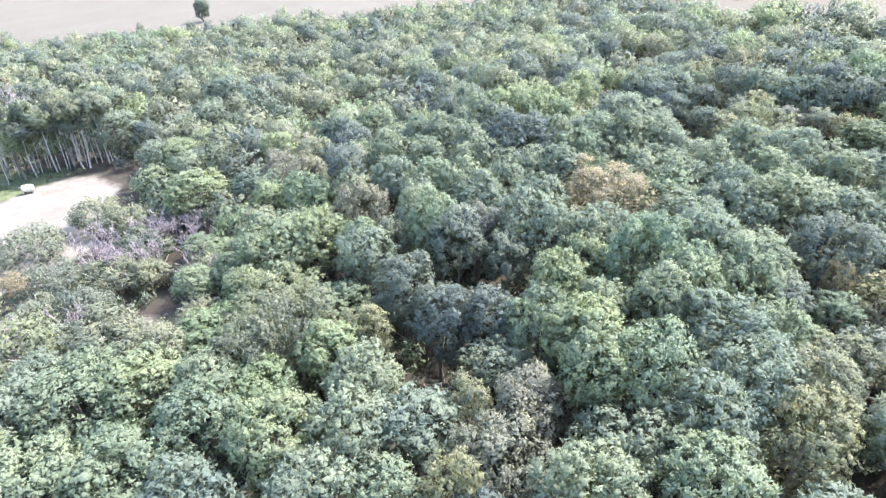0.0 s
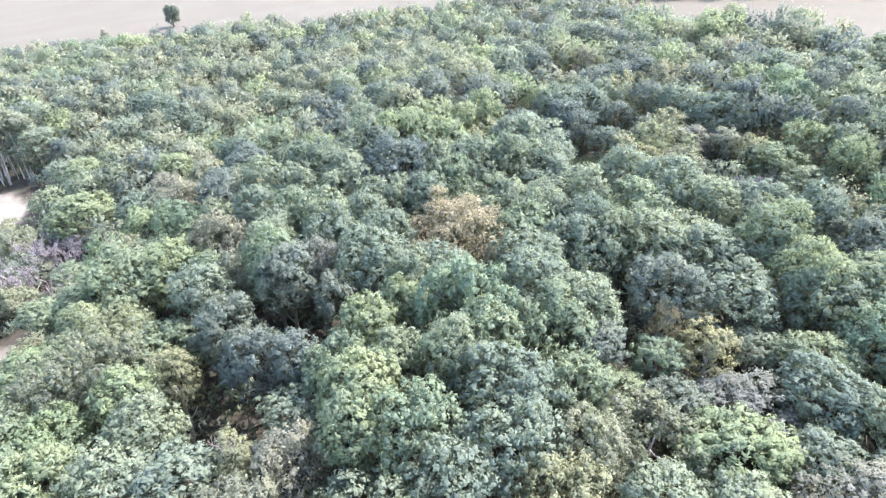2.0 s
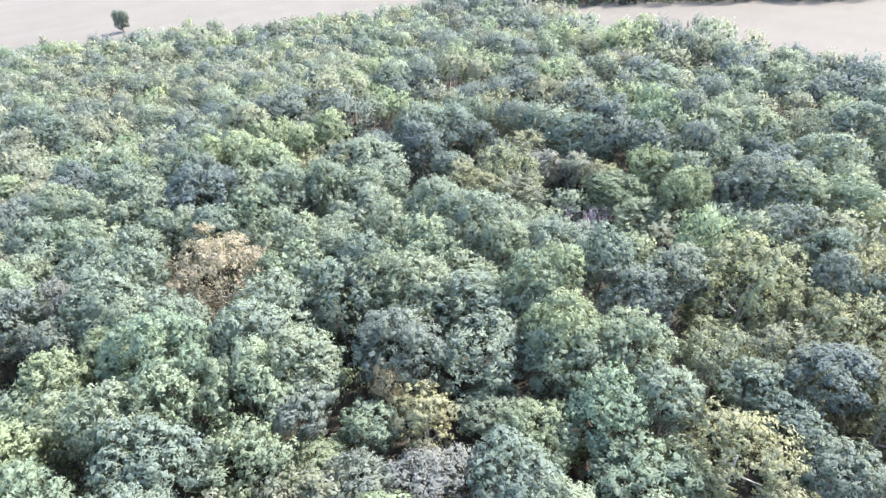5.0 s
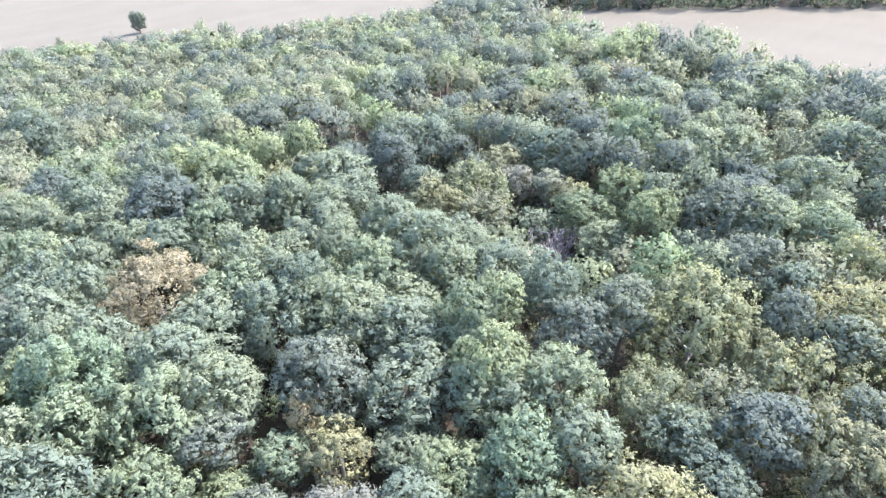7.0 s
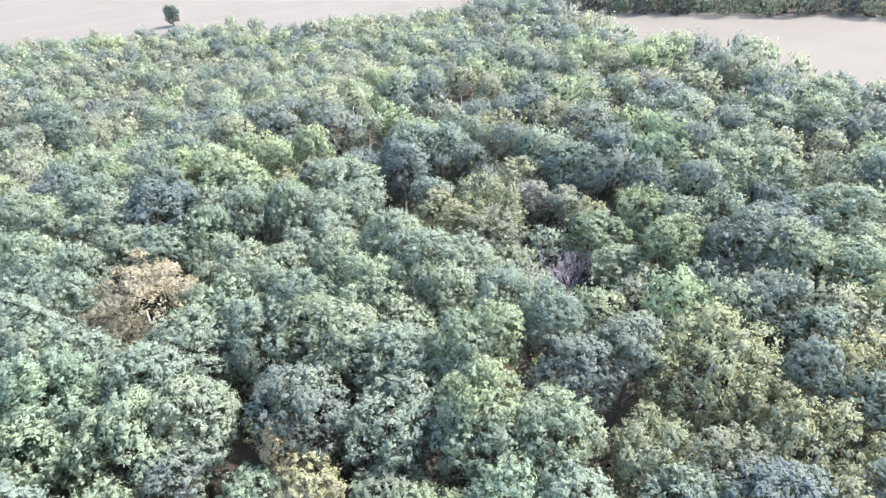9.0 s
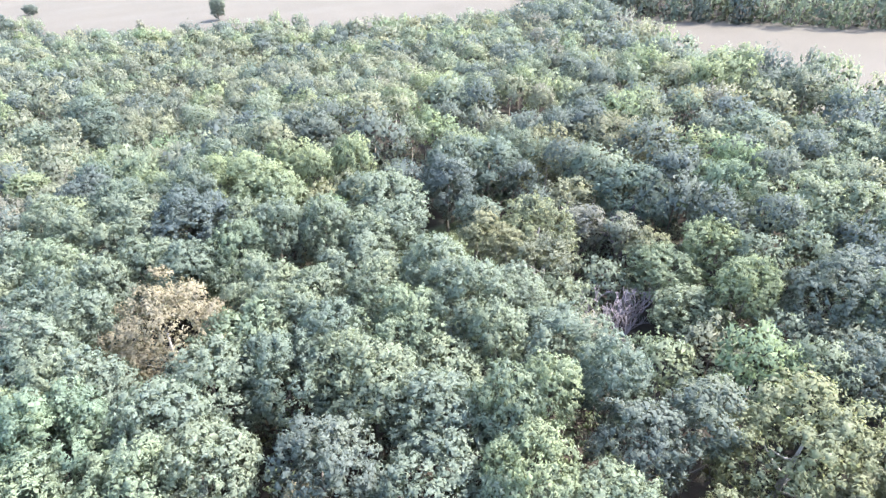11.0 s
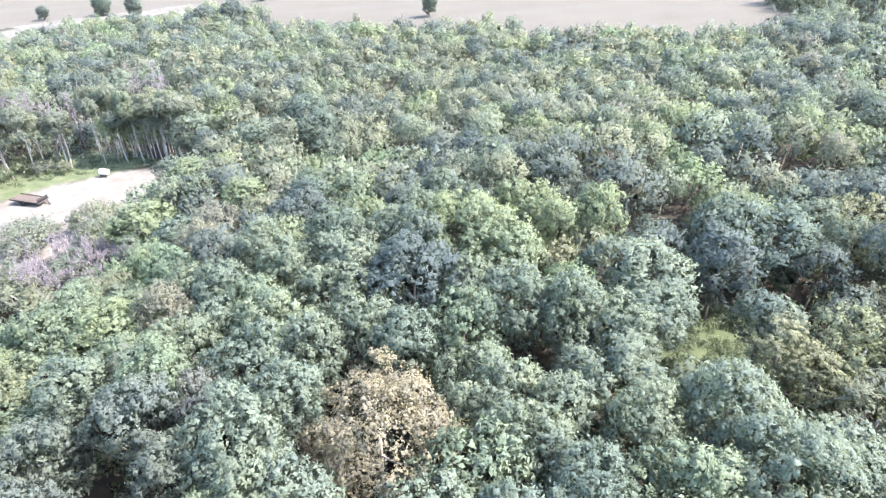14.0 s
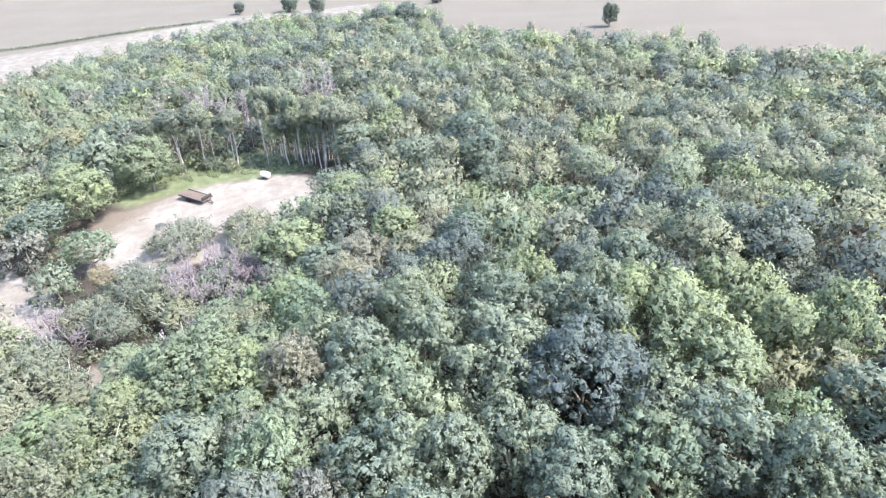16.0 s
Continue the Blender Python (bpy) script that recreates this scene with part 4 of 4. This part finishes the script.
def flatbed_trailer():
    root = new("flatbed_trailer")
    root.matrix_basis = pose(-69.0, 67.0, float(land(-69.0, 67.0)), 0, 0, 18)
    tagged(root, "low flatbed farm trailer with rusty brown deck boards", "trailer")
    for i in range(9):
        part("deck_board", *block(-2.36 + i * 0.59, 0, 0.74, 0.57, 2.1, 0.06, 0.012), RUST, root)
    for y in (-0.7, 0.7):
        part("beam", *block(0, y, 0.62, 5.3, 0.12, 0.16), IRON, root)
    for y in (-1.06, 1.06):
        part("side_rail", *block(0, y, 0.8, 5.34, 0.06, 0.2, 0.015), IRON, root)
    part("axle", *block(-0.5, 0, 0.38, 0.1, 1.9, 0.1), IRON, root)
    for y in (-1.0, 1.0):
        v, f = wheel_shape(0, 0, 0, 0.38, 0.12, 0.2)
        w = part("tyre", np.stack([v[:, 1] - 0.5, v[:, 0] + y, v[:, 2] + 0.38], 1), f, RUBBER, root)
        v, f = wheel_shape(0, 0, 0, 0.2, 0.08, 0.03)
        ob = new("rim", mesh_from("rim", np.stack([v[:, 1] - 0.5, v[:, 0] + y, v[:, 2] + 0.38], 1), f, [IRON]))
        ob.parent = w
    part("drawbar", *joined(tube([(2.6, -0.5, 0.6), (3.9, 0, 0.45)], [0.06, 0.05], 6), tube([(2.6, 0.5, 0.6), (3.9, 0, 0.45)], [0.06, 0.05], 6)), IRON, root)
    part("jack", *tube([(3.5, 0, -0.05), (3.5, 0, 0.95)], [0.06, 0.05], 8), IRON, root)
    part("headboard", *block(2.55, 0, 1.15, 0.08, 2.0, 0.6, 0.015), IRON, root)


def water_tank():
    """A white tank on a small stand."""
    root = new("water_tank")
    root.matrix_basis = pose(-67.8, 78.6, float(land(-67.8, 78.6)), 0, 0, 25) @ Matrix.Scale(0.78, 4)
    tagged(root, "white plastic tank lying on a low timber stand", "tank")
    n, rows = 20, [(-1.0, 0.02), (-1.0, 0.5), (-0.9, 0.62), (-0.3, 0.66), (-0.28, 0.63), (-0.22, 0.63), (-0.2, 0.66), (0.3, 0.66), (0.32, 0.63), (0.38, 0.63), (0.4, 0.66), (0.9, 0.62), (1.0, 0.5), (1.0, 0.02)]
    v = np.array([(x, r * math.cos(k * math.tau / n), 1.05 + r * math.sin(k * math.tau / n)) for x, r in rows for k in range(n)])
    f = []
    for i in range(len(rows) - 1):
        for k in range(n):
            a, b, c, d = i * n + k, i * n + (k + 1) % n, (i + 1) * n + (k + 1) % n, (i + 1) * n + k
            f += [(a, b, c), (a, c, d)]
    part("tank", v, np.array(f), WHITE, root)
    part("cap", *tube([(0.05, 0, 1.68), (0.05, 0, 1.82)], [0.17, 0.16], 12), WHITE, root)
    for x in (-0.65, 0.65):
        part("bearer", *block(x, 0, 0.22, 0.18, 1.3, 0.44), LOG, root)


def log_at(x, y, yaw, length, r, rng, label):
    root = new("log")
    root.matrix_basis = pose(x, y, float(land(x, y)) + r * 0.9, 0, 0, yaw)
    tagged(root, label, "log", "felled wood")
    t = np.linspace(-0.5, 0.5, 6)
    line = np.stack([t * length, 0.08 * np.sin(t * 7 + x), 0.02 * np.cos(t * 9)], 1)
    part("bark", *tube(line, r * (1 - 0.25 * (t + 0.5)), 9), LOG, root)
    part("stub", *tube([(0.1 * length, 0, 0), (0.16 * length, 0.12, r * 1.9)], [r * 0.35, r * 0.22], 6), LOG, root)


flatbed_trailer()
water_tank()
rng = np.random.default_rng(3)
for i in range(6):
    log_at(-67.6 + rng.normal(0, 0.5), 52.4 + rng.normal(0, 0.35), 150 + rng.normal(0, 14), rng.uniform(1.8, 3.0), rng.uniform(0.12, 0.2), rng, "brown felled log lying on pale sand")
for i in range(5):
    log_at(-69.5 + rng.normal(0, 0.9), 58.2 + rng.normal(0, 0.7), rng.uniform(0, 180), rng.uniform(1.0, 2.2), 0.05, rng, "thin bleached branch lying on pale sand")
